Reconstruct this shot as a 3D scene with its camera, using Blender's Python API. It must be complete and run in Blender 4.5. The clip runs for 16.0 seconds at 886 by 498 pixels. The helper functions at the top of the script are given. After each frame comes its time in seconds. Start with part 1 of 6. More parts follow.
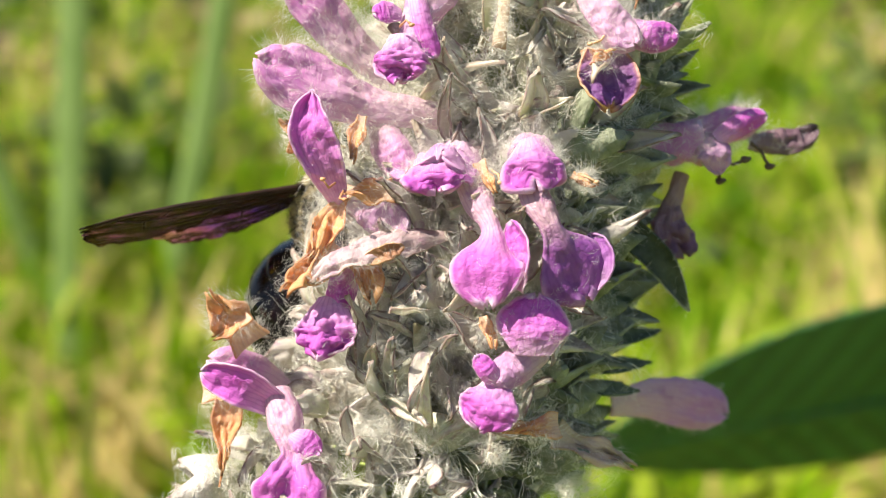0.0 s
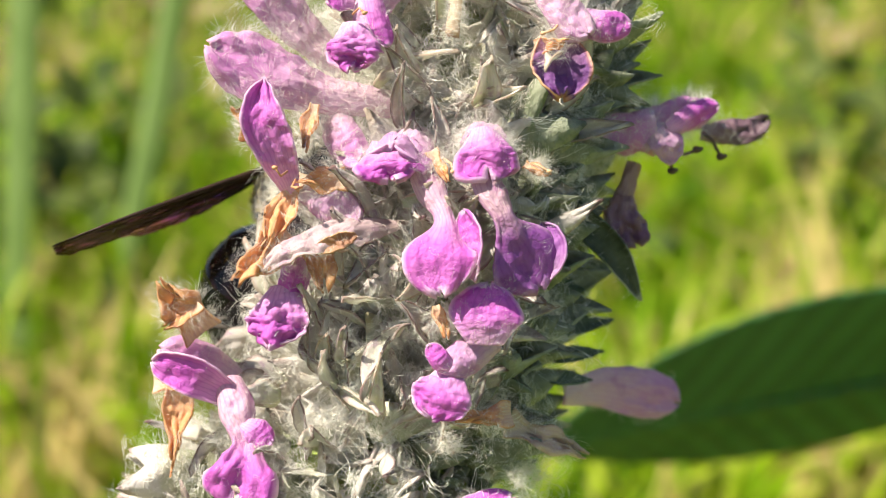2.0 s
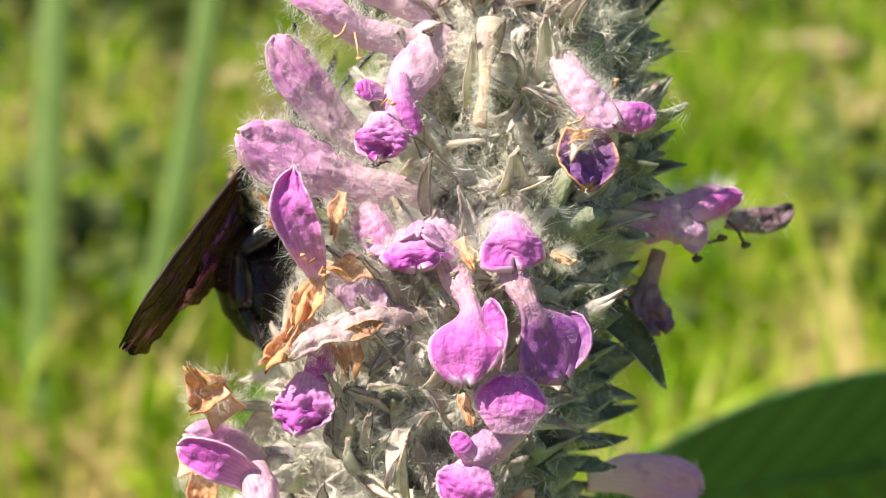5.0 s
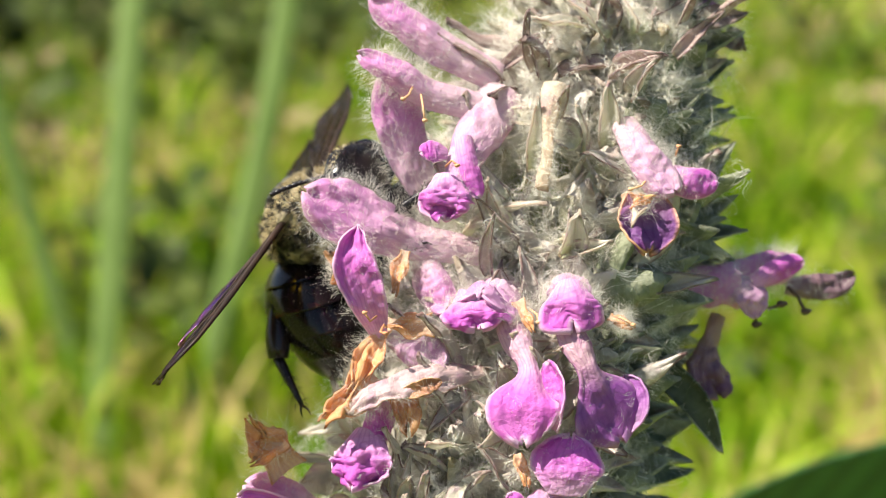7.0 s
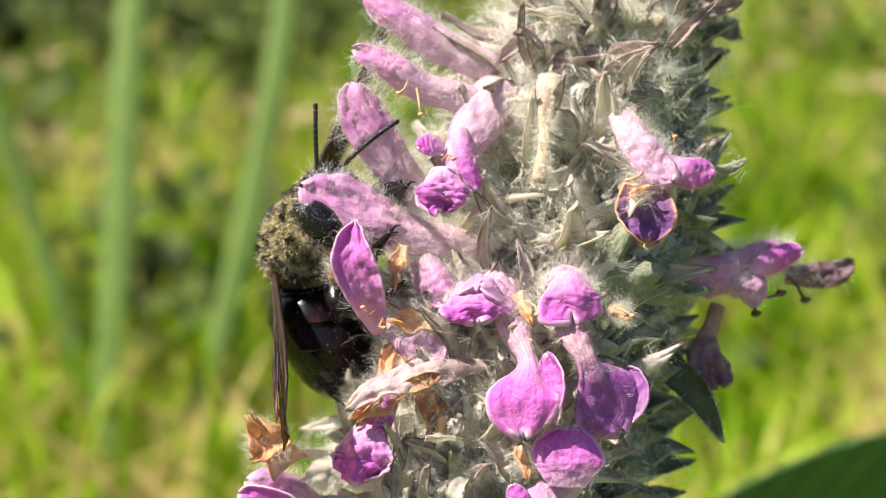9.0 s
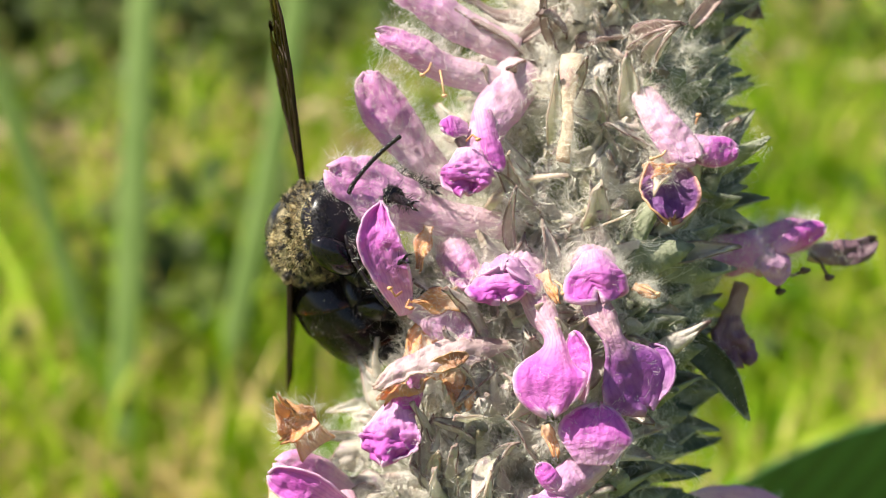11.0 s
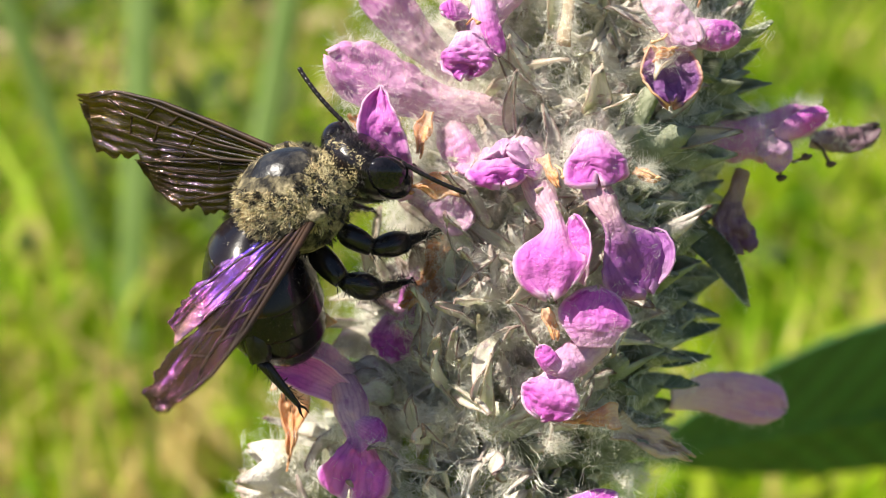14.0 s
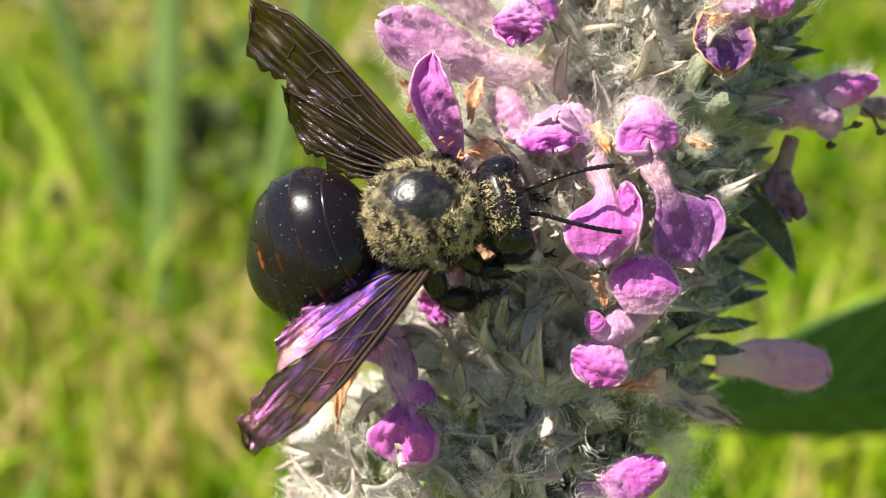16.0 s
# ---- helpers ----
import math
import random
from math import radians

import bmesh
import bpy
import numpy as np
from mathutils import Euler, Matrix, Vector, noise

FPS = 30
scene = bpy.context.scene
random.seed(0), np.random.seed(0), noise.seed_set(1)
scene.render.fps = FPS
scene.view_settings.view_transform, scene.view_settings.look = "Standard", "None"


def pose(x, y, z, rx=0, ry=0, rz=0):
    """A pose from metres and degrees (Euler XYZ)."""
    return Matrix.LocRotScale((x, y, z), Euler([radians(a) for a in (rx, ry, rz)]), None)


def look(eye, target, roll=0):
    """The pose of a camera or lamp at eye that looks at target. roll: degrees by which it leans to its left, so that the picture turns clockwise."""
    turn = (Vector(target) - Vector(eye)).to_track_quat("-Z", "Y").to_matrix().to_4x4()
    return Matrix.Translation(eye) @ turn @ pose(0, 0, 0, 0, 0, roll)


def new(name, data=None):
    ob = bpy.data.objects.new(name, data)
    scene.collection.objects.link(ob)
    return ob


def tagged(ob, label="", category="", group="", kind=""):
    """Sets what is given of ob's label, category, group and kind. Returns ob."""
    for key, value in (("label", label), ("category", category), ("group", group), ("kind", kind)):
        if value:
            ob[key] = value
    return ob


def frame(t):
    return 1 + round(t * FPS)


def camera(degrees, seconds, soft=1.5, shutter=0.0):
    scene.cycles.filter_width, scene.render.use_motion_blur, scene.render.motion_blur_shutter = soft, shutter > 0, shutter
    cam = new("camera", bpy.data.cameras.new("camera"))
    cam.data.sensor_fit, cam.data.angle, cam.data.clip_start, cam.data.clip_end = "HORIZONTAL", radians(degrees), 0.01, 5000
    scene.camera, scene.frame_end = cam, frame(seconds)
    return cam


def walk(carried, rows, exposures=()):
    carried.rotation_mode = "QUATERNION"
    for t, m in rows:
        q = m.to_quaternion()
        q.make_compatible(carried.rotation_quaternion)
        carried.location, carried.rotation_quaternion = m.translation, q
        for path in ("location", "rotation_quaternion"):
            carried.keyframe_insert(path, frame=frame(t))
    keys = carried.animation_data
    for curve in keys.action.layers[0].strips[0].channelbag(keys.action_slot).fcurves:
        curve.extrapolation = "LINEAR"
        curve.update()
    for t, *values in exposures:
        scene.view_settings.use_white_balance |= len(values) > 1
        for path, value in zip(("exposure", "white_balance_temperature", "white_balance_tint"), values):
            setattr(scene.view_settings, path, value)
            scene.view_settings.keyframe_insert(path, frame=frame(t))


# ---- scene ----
# camera: hand-held close-up, the whole path
cam = camera(35, 16.0, soft=0.95)
cam.data.dof.use_dof = True
cam.data.dof.focus_distance = 0.104
cam.data.dof.aperture_fstop = 29.0
PATH = [
    (0, (-0.00018, -0.11015, 0.32392), (0.00060, 0.00145, 0.27980), -0.53),
    (0.5, (-0.00001, -0.11028, 0.32375), (0.00115, 0.00100, 0.27884), -0.51),
    (1, (0.00007, -0.11028, 0.32367), (0.00344, 0.00134, 0.27976), -0.14),
    (1.5, (0.00004, -0.11017, 0.32369), (0.00311, 0.00112, 0.27892), 0.14),
    (2, (0.00000, -0.11003, 0.32372), (0.00460, 0.00118, 0.27887), 0.29),
    (2.5, (0.00003, -0.10998, 0.32380), (0.00484, 0.00128, 0.27908), 0.45),
    (3, (0.00002, -0.10997, 0.32403), (0.00715, 0.00098, 0.27888), 0.81),
    (3.5, (-0.00010, -0.10994, 0.32441), (0.00619, 0.00094, 0.27895), 1.06),
    (4, (-0.00026, -0.10991, 0.32479), (0.00603, 0.00098, 0.27935), 1.03),
    (4.5, (-0.00043, -0.10990, 0.32518), (0.00266, 0.00253, 0.28336), 0.67),
    (4.7, (-0.00047, -0.10995, 0.32536), (0.00256, 0.00286, 0.28455), 0.54),
    (6.8, (-0.00041, -0.11096, 0.32717), (-0.00217, 0.00338, 0.29081), 0.79),
    (7, (-0.00036, -0.11103, 0.32729), (-0.00282, 0.00333, 0.29102), 0.97),
    (7.5, (-0.00016, -0.11110, 0.32742), (-0.00164, 0.00321, 0.29094), 1.29),
    (8, (-0.00002, -0.11106, 0.32744), (-0.00205, 0.00308, 0.29045), 0.82),
    (8.5, (0.00009, -0.11102, 0.32730), (-0.00150, 0.00343, 0.29124), 0.48),
    (9, (0.00009, -0.11106, 0.32708), (-0.00268, 0.00320, 0.29052), 0.07),
    (9.2, (0.00003, -0.11112, 0.32700), (-0.00337, 0.00317, 0.29057), -0.04),
    (11.3, (-0.00110, -0.11194, 0.32621), (-0.00500, 0.00210, 0.28906), -0.82),
    (11.5, (-0.00114, -0.11199, 0.32612), (-0.00546, 0.00222, 0.28957), -0.74),
    (11.8, (-0.00113, -0.11205, 0.32594), (-0.00455, 0.00164, 0.28770), -0.61),
    (12, (-0.00106, -0.11209, 0.32581), (-0.00448, 0.00122, 0.28646), -0.52),
    (12.5, (-0.00077, -0.11222, 0.32542), (-0.00307, 0.00045, 0.28420), -0.26),
    (12.6, (-0.00072, -0.11225, 0.32534), (-0.00302, 0.00021, 0.28354), -0.29),
    (13, (-0.00056, -0.11241, 0.32500), (-0.00501, -0.00031, 0.28242), -0.70),
    (13.2, (-0.00049, -0.11247, 0.32482), (-0.00417, -0.00033, 0.28226), -0.84),
    (13.5, (-0.00040, -0.11255, 0.32456), (-0.00390, -0.00050, 0.28175), -0.97),
    (14, (-0.00045, -0.11269, 0.32427), (-0.00482, -0.00114, 0.28027), -0.96),
    (14.5, (-0.00074, -0.11284, 0.32425), (-0.00766, -0.00166, 0.27962), -0.90),
    (15, (-0.00123, -0.11291, 0.32448), (-0.00733, -0.00141, 0.28055), -0.85),
    (15.5, (-0.00184, -0.11293, 0.32479), (-0.00885, -0.00257, 0.27818), -1.17),
    (16, (-0.00244, -0.11290, 0.32514), (-0.00883, -0.00287, 0.27769), -0.88),
]
walk(cam, [(t, look(eye, target, roll)) for t, eye, target, roll in PATH])

# ---- light: a high sun behind the camera's left shoulder, clear sky ----
MM = 0.001
TILT = radians(22)
# the spike's own frame: u to the right, v along the upright picture plane, w towards the viewer, millimetres
SPIKE = Matrix(((1, 0, 0, 0), (0, math.sin(TILT), -math.cos(TILT), 0), (0, math.cos(TILT), math.sin(TILT), 0.28), (0, 0, 0, 1)))
SUN = (SPIKE.to_3x3() @ Vector((-0.52, 0.72, 0.42))).normalized()

world = bpy.data.worlds.new("world")
scene.world = world
world.use_nodes = True
sky = world.node_tree.nodes.new("ShaderNodeTexSky")
sky.sky_type = "NISHITA"
sky.sun_disc = False
sky.sun_elevation = math.asin(SUN.z)
sky.sun_rotation = math.atan2(SUN.x, SUN.y)
back = world.node_tree.nodes["Background"]
back.inputs["Strength"].default_value = 0.065
world.node_tree.links.new(sky.outputs["Color"], back.inputs["Color"])

sun = new("sun", bpy.data.lights.new("sun", "SUN"))
sun.data.energy = 5.0
sun.data.angle = radians(0.5)
sun.data.color = (1.0, 0.93, 0.81)
sun.matrix_world = look(tuple(SUN * 3), (0, 0, 0))
scene.view_settings.exposure = 1.12


# ---- materials ----
class Mat:
    """A small node builder around one Principled shader."""

    def __init__(self, name, rough=0.6, metal=0.0, spec=0.5):
        self.m = bpy.data.materials.new(name)
        self.m.use_nodes = True
        self.t = self.m.node_tree
        self.p = self.t.nodes["Principled BSDF"]
        self.p.inputs["Roughness"].default_value = rough
        self.p.inputs["Metallic"].default_value = metal
        self.p.inputs["Specular IOR Level"].default_value = spec
        self.out = self.t.nodes["Material Output"]

    def node(self, kind, **kw):
        n = self.t.nodes.new(kind)
        for k, v in kw.items():
            if k in n.inputs:
                n.inputs[k].default_value = v
        return n

    def link(self, a, b):
        self.t.links.new(a, b)

    def coords(self):
        return self.node("ShaderNodeTexCoord").outputs["Object"]

    def noise(self, scale, detail=4.0, rough=0.6, vec=None):
        n = self.node("ShaderNodeTexNoise", Scale=scale, Detail=detail, Roughness=rough)
        self.link(vec or self.coords(), n.inputs["Vector"])
        return n.outputs["Fac"]

    def ramp(self, fac, stops):
        r = self.t.nodes.new("ShaderNodeValToRGB")
        e = r.color_ramp.elements
        while len(e) < len(stops):
            e.new(0.5)
        for el, (pos, col) in zip(e, stops):
            el.position = pos
            el.color = (*col, 1)
        self.link(fac, r.inputs["Fac"])
        return r.outputs["Color"]

    def mix(self, a, b, fac, blend="MIX"):
        n = self.t.nodes.new("ShaderNodeMix")
        n.data_type = "RGBA"
        n.blend_type = blend
        for sock, val in ((n.inputs[0], fac), (n.inputs[6], a), (n.inputs[7], b)):
            if hasattr(val, "links"):
                self.link(val, sock)
            elif isinstance(val, tuple):
                sock.default_value = (*val, 1)
            else:
                sock.default_value = val
        return n.outputs[2]

    def maths(self, op, a, b=0.0):
        n = self.t.nodes.new("ShaderNodeMath")
        n.operation = op
        for sock, val in zip(n.inputs, (a, b)):
            if hasattr(val, "links"):
                self.link(val, sock)
            else:
                sock.default_value = val
        return n.outputs[0]

    def attr(self, name):
        n = self.t.nodes.new("ShaderNodeAttribute")
        n.attribute_name = name
        return n.outputs["Fac"]

    def rand(self):
        return self.t.nodes.new("ShaderNodeObjectInfo").outputs["Random"]

    def island(self):
        return self.t.nodes.new("ShaderNodeNewGeometry").outputs["Random Per Island"]

    def colour(self, sock):
        self.link(sock, self.p.inputs["Base Color"])
        self.c = sock
        return self

    def bump(self, height, strength=0.3, dist=0.0002):
        b = self.node("ShaderNodeBump", Strength=strength, Distance=dist)
        self.link(height, b.inputs["Height"])
        self.link(b.outputs["Normal"], self.p.inputs["Normal"])
        return self

    def thin(self, fac, tint=None):
        """Light that passes through a thin petal, leaf or hair."""
        t = self.node("ShaderNodeBsdfTranslucent")
        if tint is None:
            self.link(self.c, t.inputs["Color"])
        else:
            self.link(self.mix(self.c, tint, 1.0, "MULTIPLY"), t.inputs["Color"])
        m = self.node("ShaderNodeMixShader")
        m.inputs["Fac"].default_value = fac
        self.link(self.p.outputs["BSDF"], m.inputs[1])
        self.link(t.outputs["BSDF"], m.inputs[2])
        self.link(m.outputs["Shader"], self.out.inputs["Surface"])
        return self


def petal_material(name, base, mid, rim, thin=0.35, scale=500.0, rough=0.5, pale=0.35, start=0.05, full=None, vein=0.6, freckle=0.55):
    """A petal that runs from a pale throat to a coloured lip with a light rim, fine lengthwise veins and freckles."""
    m = Mat(name, rough, spec=0.35)
    along = m.maths("ADD", m.attr("along"), m.maths("MULTIPLY", m.maths("SUBTRACT", m.noise(scale, 5), 0.5), 0.34))
    full = 0.48 + 0.5 * start if full is None else full
    col = m.ramp(along, [(start, base), (full, mid), (0.84, mid), (1.0, rim)])
    col = m.mix(col, rim, m.ramp(m.maths("ABSOLUTE", m.attr("across")), [(0.84, (0, 0, 0)), (0.99, (0.75, 0.75, 0.75))]))
    blotch = m.ramp(m.noise(scale * 0.55, 4, 0.65), [(0.42, (0, 0, 0)), (0.68, (pale, pale, pale))])
    col = m.mix(col, base, blotch)
    deep = m.mix(col, (0.62, 0.34, 0.66), 1.0, "MULTIPLY")
    # veins fan out along the petal, wavering a little
    wave = m.maths("SINE", m.maths("ADD", m.maths("MULTIPLY", m.attr("across"), 13.0), m.maths("MULTIPLY", m.noise(scale * 0.6, 3), 7.0)))
    lines = m.maths("MULTIPLY", m.maths("POWER", m.maths("ABSOLUTE", wave), 7.0), vein * 0.6)
    spots = m.ramp(m.noise(scale * 1.3, 3, 0.5), [(0.56, (0, 0, 0)), (0.70, (freckle, freckle, freckle))])
    col = m.mix(m.mix(col, deep, spots), deep, lines)
    m.colour(m.mix(col, (0.80, 0.68, 0.76), m.maths("MULTIPLY", m.noise(scale * 3, 3), 0.10)))
    m.bump(m.noise(scale * 2.0, 5, 0.65), 0.7, 0.0005)
    return m.thin(thin)


magenta = petal_material("magenta_petal", (0.80, 0.46, 0.70), (0.64, 0.10, 0.56), (0.90, 0.64, 0.80), pale=0.24)
purple = petal_material("purple_petal", (0.60, 0.34, 0.55), (0.34, 0.07, 0.40), (0.62, 0.34, 0.60), pale=0.2)
magenta_flower = petal_material("magenta_flower", (0.72, 0.46, 0.56), (0.66, 0.11, 0.58), (0.92, 0.70, 0.84), pale=0.2, start=0.32, full=0.56, freckle=0.8)
purple_flower = petal_material("purple_flower", (0.66, 0.42, 0.48), (0.34, 0.07, 0.40), (0.62, 0.34, 0.60), pale=0.12, start=0.34, full=0.56, freckle=0.8)
pale_pink = petal_material("pale_pink_petal", (0.78, 0.58, 0.62), (0.66, 0.34, 0.58), (0.72, 0.44, 0.66), pale=0.45, vein=0.35)
woolly_white = petal_material("woolly_white_petal", (0.62, 0.47, 0.44), (0.60, 0.43, 0.44), (0.50, 0.32, 0.22), 0.3, 420, vein=0.2)
lilac = petal_material("lilac_hood", (0.82, 0.60, 0.68), (0.70, 0.27, 0.60), (0.84, 0.56, 0.74), 0.42, pale=0.3, start=0.2, vein=0.35, freckle=0.3)
dried = petal_material("dried_petal", (0.82, 0.60, 0.40), (0.90, 0.47, 0.17), (0.66, 0.32, 0.11), 0.4, 420, pale=0.35, vein=0.4)
brown_dry = petal_material("brown_dry_petal", (0.50, 0.27, 0.12), (0.36, 0.16, 0.06), (0.62, 0.36, 0.17), 0.25, 420, pale=0.3)
straw = petal_material("straw_petal", (0.66, 0.54, 0.38), (0.70, 0.54, 0.37), (0.5, 0.34, 0.2), 0.3, 420, vein=0.3)
withered = petal_material("withered_petal", (0.26, 0.15, 0.15), (0.07, 0.03, 0.045), (0.05, 0.025, 0.03), 0.15, 420)
faded = petal_material("faded_petal", (0.46, 0.31, 0.24), (0.25, 0.12, 0.19), (0.36, 0.22, 0.14), 0.35, 420, start=0.2)
pale_tooth = petal_material("pale_calyx_tooth", (0.66, 0.68, 0.46), (0.84, 0.81, 0.72), (0.56, 0.42, 0.32), 0.45, 700, 0.8, vein=0.2)
dark_tooth = petal_material("dark_tipped_tooth", (0.66, 0.65, 0.50), (0.62, 0.56, 0.50), (0.22, 0.12, 0.10), 0.3, 700, 0.8, vein=0.2)
rosy_tooth = petal_material("rosy_calyx_tooth", (0.52, 0.44, 0.36), (0.46, 0.32, 0.29), (0.15, 0.075, 0.065), 0.3, 700, 0.8, vein=0.2)
# greener calyx for the right side, its colour darkened to stand in for shade
shaded_green_calyx = Mat("shaded_green_calyx", 0.8, spec=0.2)
shaded_green_calyx.colour(shaded_green_calyx.ramp(shaded_green_calyx.noise(700, 5), [(0.3, (0.17, 0.20, 0.11)), (0.7, (0.42, 0.43, 0.32))]))
shaded_green_calyx.bump(shaded_green_calyx.noise(2200, 4), 0.8, 0.0004)
shaded_green_calyx.thin(0.2)
dark_cup = petal_material("dark_cup", (0.35, 0.16, 0.30), (0.15, 0.035, 0.20), (0.74, 0.40, 0.18), 0.2, 420, pale=0.1, vein=0.9)

calyx_mat = Mat("woolly_calyx", 0.85, spec=0.2)
al = calyx_mat.maths("ADD", calyx_mat.attr("along"), calyx_mat.maths("MULTIPLY", calyx_mat.maths("SUBTRACT", calyx_mat.noise(700, 5), 0.5), 0.7))
calyx_mat.colour(calyx_mat.mix(
    calyx_mat.ramp(al, [(0.05, (0.27, 0.38, 0.09)), (0.34, (0.48, 0.51, 0.27)), (0.55, (0.66, 0.63, 0.53)), (0.80, (0.74, 0.68, 0.63)), (0.95, (0.34, 0.22, 0.18))]),
    calyx_mat.ramp(calyx_mat.rand(), [(0.0, (0.42, 0.48, 0.20)), (0.35, (0.64, 0.62, 0.48)), (0.75, (0.70, 0.60, 0.54)), (1.0, (0.84, 0.80, 0.75))]), 0.36))
calyx_mat.bump(calyx_mat.noise(2600, 4), 0.8, 0.0004)
calyx_mat.thin(0.25)

bract_mat = Mat("bract", 0.8, spec=0.2)
bract_mat.colour(bract_mat.ramp(bract_mat.noise(600, 5), [(0.3, (0.06, 0.085, 0.04)), (0.7, (0.20, 0.23, 0.16))]))
bract_mat.bump(bract_mat.noise(1800, 4), 0.6, 0.0003)
bract_mat.thin(0.2)

edged_bract = Mat("edged_bract", 0.75, spec=0.2)
edged_bract.colour(edged_bract.mix(edged_bract.ramp(edged_bract.noise(600, 5), [(0.3, (0.035, 0.045, 0.024)), (0.7, (0.11, 0.125, 0.085))]), (0.40, 0.42, 0.33),
                                   edged_bract.ramp(edged_bract.attr("along"), [(0.80, (0, 0, 0)), (0.97, (0.85, 0.85, 0.85))])))
edged_bract.bump(edged_bract.noise(1800, 4), 0.6, 0.0003)
edged_bract.thin(0.15)

wool_mat = Mat("wool_hair", 0.6, spec=0.3)
wool_mat.colour(wool_mat.ramp(wool_mat.island(), [(0.0, (0.86, 0.83, 0.74)), (0.75, (0.94, 0.92, 0.85)), (1.0, (0.74, 0.66, 0.56))]))
wool_mat.thin(0.5)

stem_mat = Mat("woolly_stem", 0.9, spec=0.15)
stem_mat.colour(stem_mat.ramp(stem_mat.noise(400, 6), [(0.3, (0.24, 0.35, 0.05)), (0.7, (0.44, 0.52, 0.16))]))
stem_mat.bump(stem_mat.noise(1500, 4), 0.8, 0.0005)

stamen_mat = Mat("stamen", 0.6)
stamen_mat.colour(stamen_mat.ramp(stamen_mat.rand(), [(0.0, (0.50, 0.22, 0.10)), (1.0, (0.62, 0.38, 0.20))]))
dark_stamen = Mat("dark_stamen", 0.6)
dark_stamen.colour(dark_stamen.ramp(dark_stamen.noise(900), [(0.3, (0.05, 0.03, 0.02)), (0.7, (0.12, 0.07, 0.04))]))

leaf_mat = Mat("broad_leaf", 0.5, spec=0.4)
leaf_mat.colour(leaf_mat.mix(leaf_mat.ramp(leaf_mat.noise(60, 5), [(0.3, (0.05, 0.15, 0.036)), (0.7, (0.085, 0.225, 0.06))]),
                             (0.035, 0.075, 0.02), leaf_mat.attr("along")))
leaf_mat.bump(leaf_mat.noise(500, 4), 0.3, 0.0006)
leaf_mat.thin(0.3, (1.0, 1.0, 0.5))

grass_mat = Mat("grass", 0.6, spec=0.2)
patch = grass_mat.maths("ADD", grass_mat.maths("MULTIPLY", grass_mat.noise(7.0, 2), 0.5), grass_mat.maths("MULTIPLY", grass_mat.noise(28.0, 3, 0.6), 0.5))
sel = grass_mat.maths("ADD", grass_mat.maths("MULTIPLY", grass_mat.island(), 0.30), grass_mat.maths("SUBTRACT", grass_mat.maths("MULTIPLY", patch, 1.7), 0.48))
lush = grass_mat.ramp(sel, [(0.30, (0.10, 0.21, 0.008)), (0.47, (0.235, 0.395, 0.008)), (0.58, (0.39, 0.50, 0.02)), (0.68, (0.55, 0.43, 0.16))])
parched = grass_mat.ramp(sel, [(0.28, (0.055, 0.075, 0.012)), (0.44, (0.15, 0.14, 0.035)), (0.56, (0.33, 0.25, 0.09)), (0.70, (0.50, 0.38, 0.20))])
spot = grass_mat.node("ShaderNodeSeparateXYZ")
grass_mat.link(grass_mat.coords(), spot.inputs["Vector"])
# the meadow dries out further off, most of all to one side
dry = grass_mat.maths("ADD", grass_mat.maths("SUBTRACT", grass_mat.maths("MULTIPLY", spot.outputs["Y"], 0.62), grass_mat.maths("MULTIPLY", spot.outputs["X"], 0.45)), grass_mat.maths("MULTIPLY", grass_mat.noise(4.0, 3), 0.8))
dead = grass_mat.mix(parched, (0.50, 0.46, 0.46), 1.0, "MULTIPLY")
parched = grass_mat.mix(parched, dead, grass_mat.ramp(dry, [(1.45, (0, 0, 0)), (1.95, (1, 1, 1))]))
grass_mat.colour(grass_mat.mix(lush, parched, grass_mat.ramp(dry, [(1.04, (0, 0, 0)), (1.50, (0.85, 0.85, 0.85))])))
grass_mat.thin(0.45)

ground_mat = Mat("soil_and_litter", 0.95, spec=0.1)
ground_mat.colour(ground_mat.ramp(ground_mat.noise(14, 6), [(0.35, (0.075, 0.135, 0.024)), (0.52, (0.18, 0.22, 0.045)), (0.68, (0.38, 0.32, 0.16))]))
ground_mat.bump(ground_mat.noise(120, 5), 0.8, 0.004)

weed_mat = Mat("weed_leaf", 0.6, spec=0.2)
weed_mat.colour(weed_mat.ramp(weed_mat.island(), [(0.0, (0.04, 0.065, 0.012)), (1.0, (0.11, 0.14, 0.03))]))
weed_mat.thin(0.25)
litter_mat = Mat("dry_litter", 0.9, spec=0.1)
litter_mat.colour(litter_mat.ramp(litter_mat.island(), [(0.0, (0.28, 0.19, 0.10)), (0.6, (0.43, 0.32, 0.19)), (1.0, (0.34, 0.28, 0.15))]))
litter_mat.thin(0.2)
blade_mat = Mat("broad_blade", 0.5, spec=0.4)
blade_mat.colour(blade_mat.ramp(blade_mat.noise(40, 4), [(0.3, (0.17, 0.27, 0.05)), (0.7, (0.24, 0.35, 0.085))]))
blade_mat.thin(0.45)

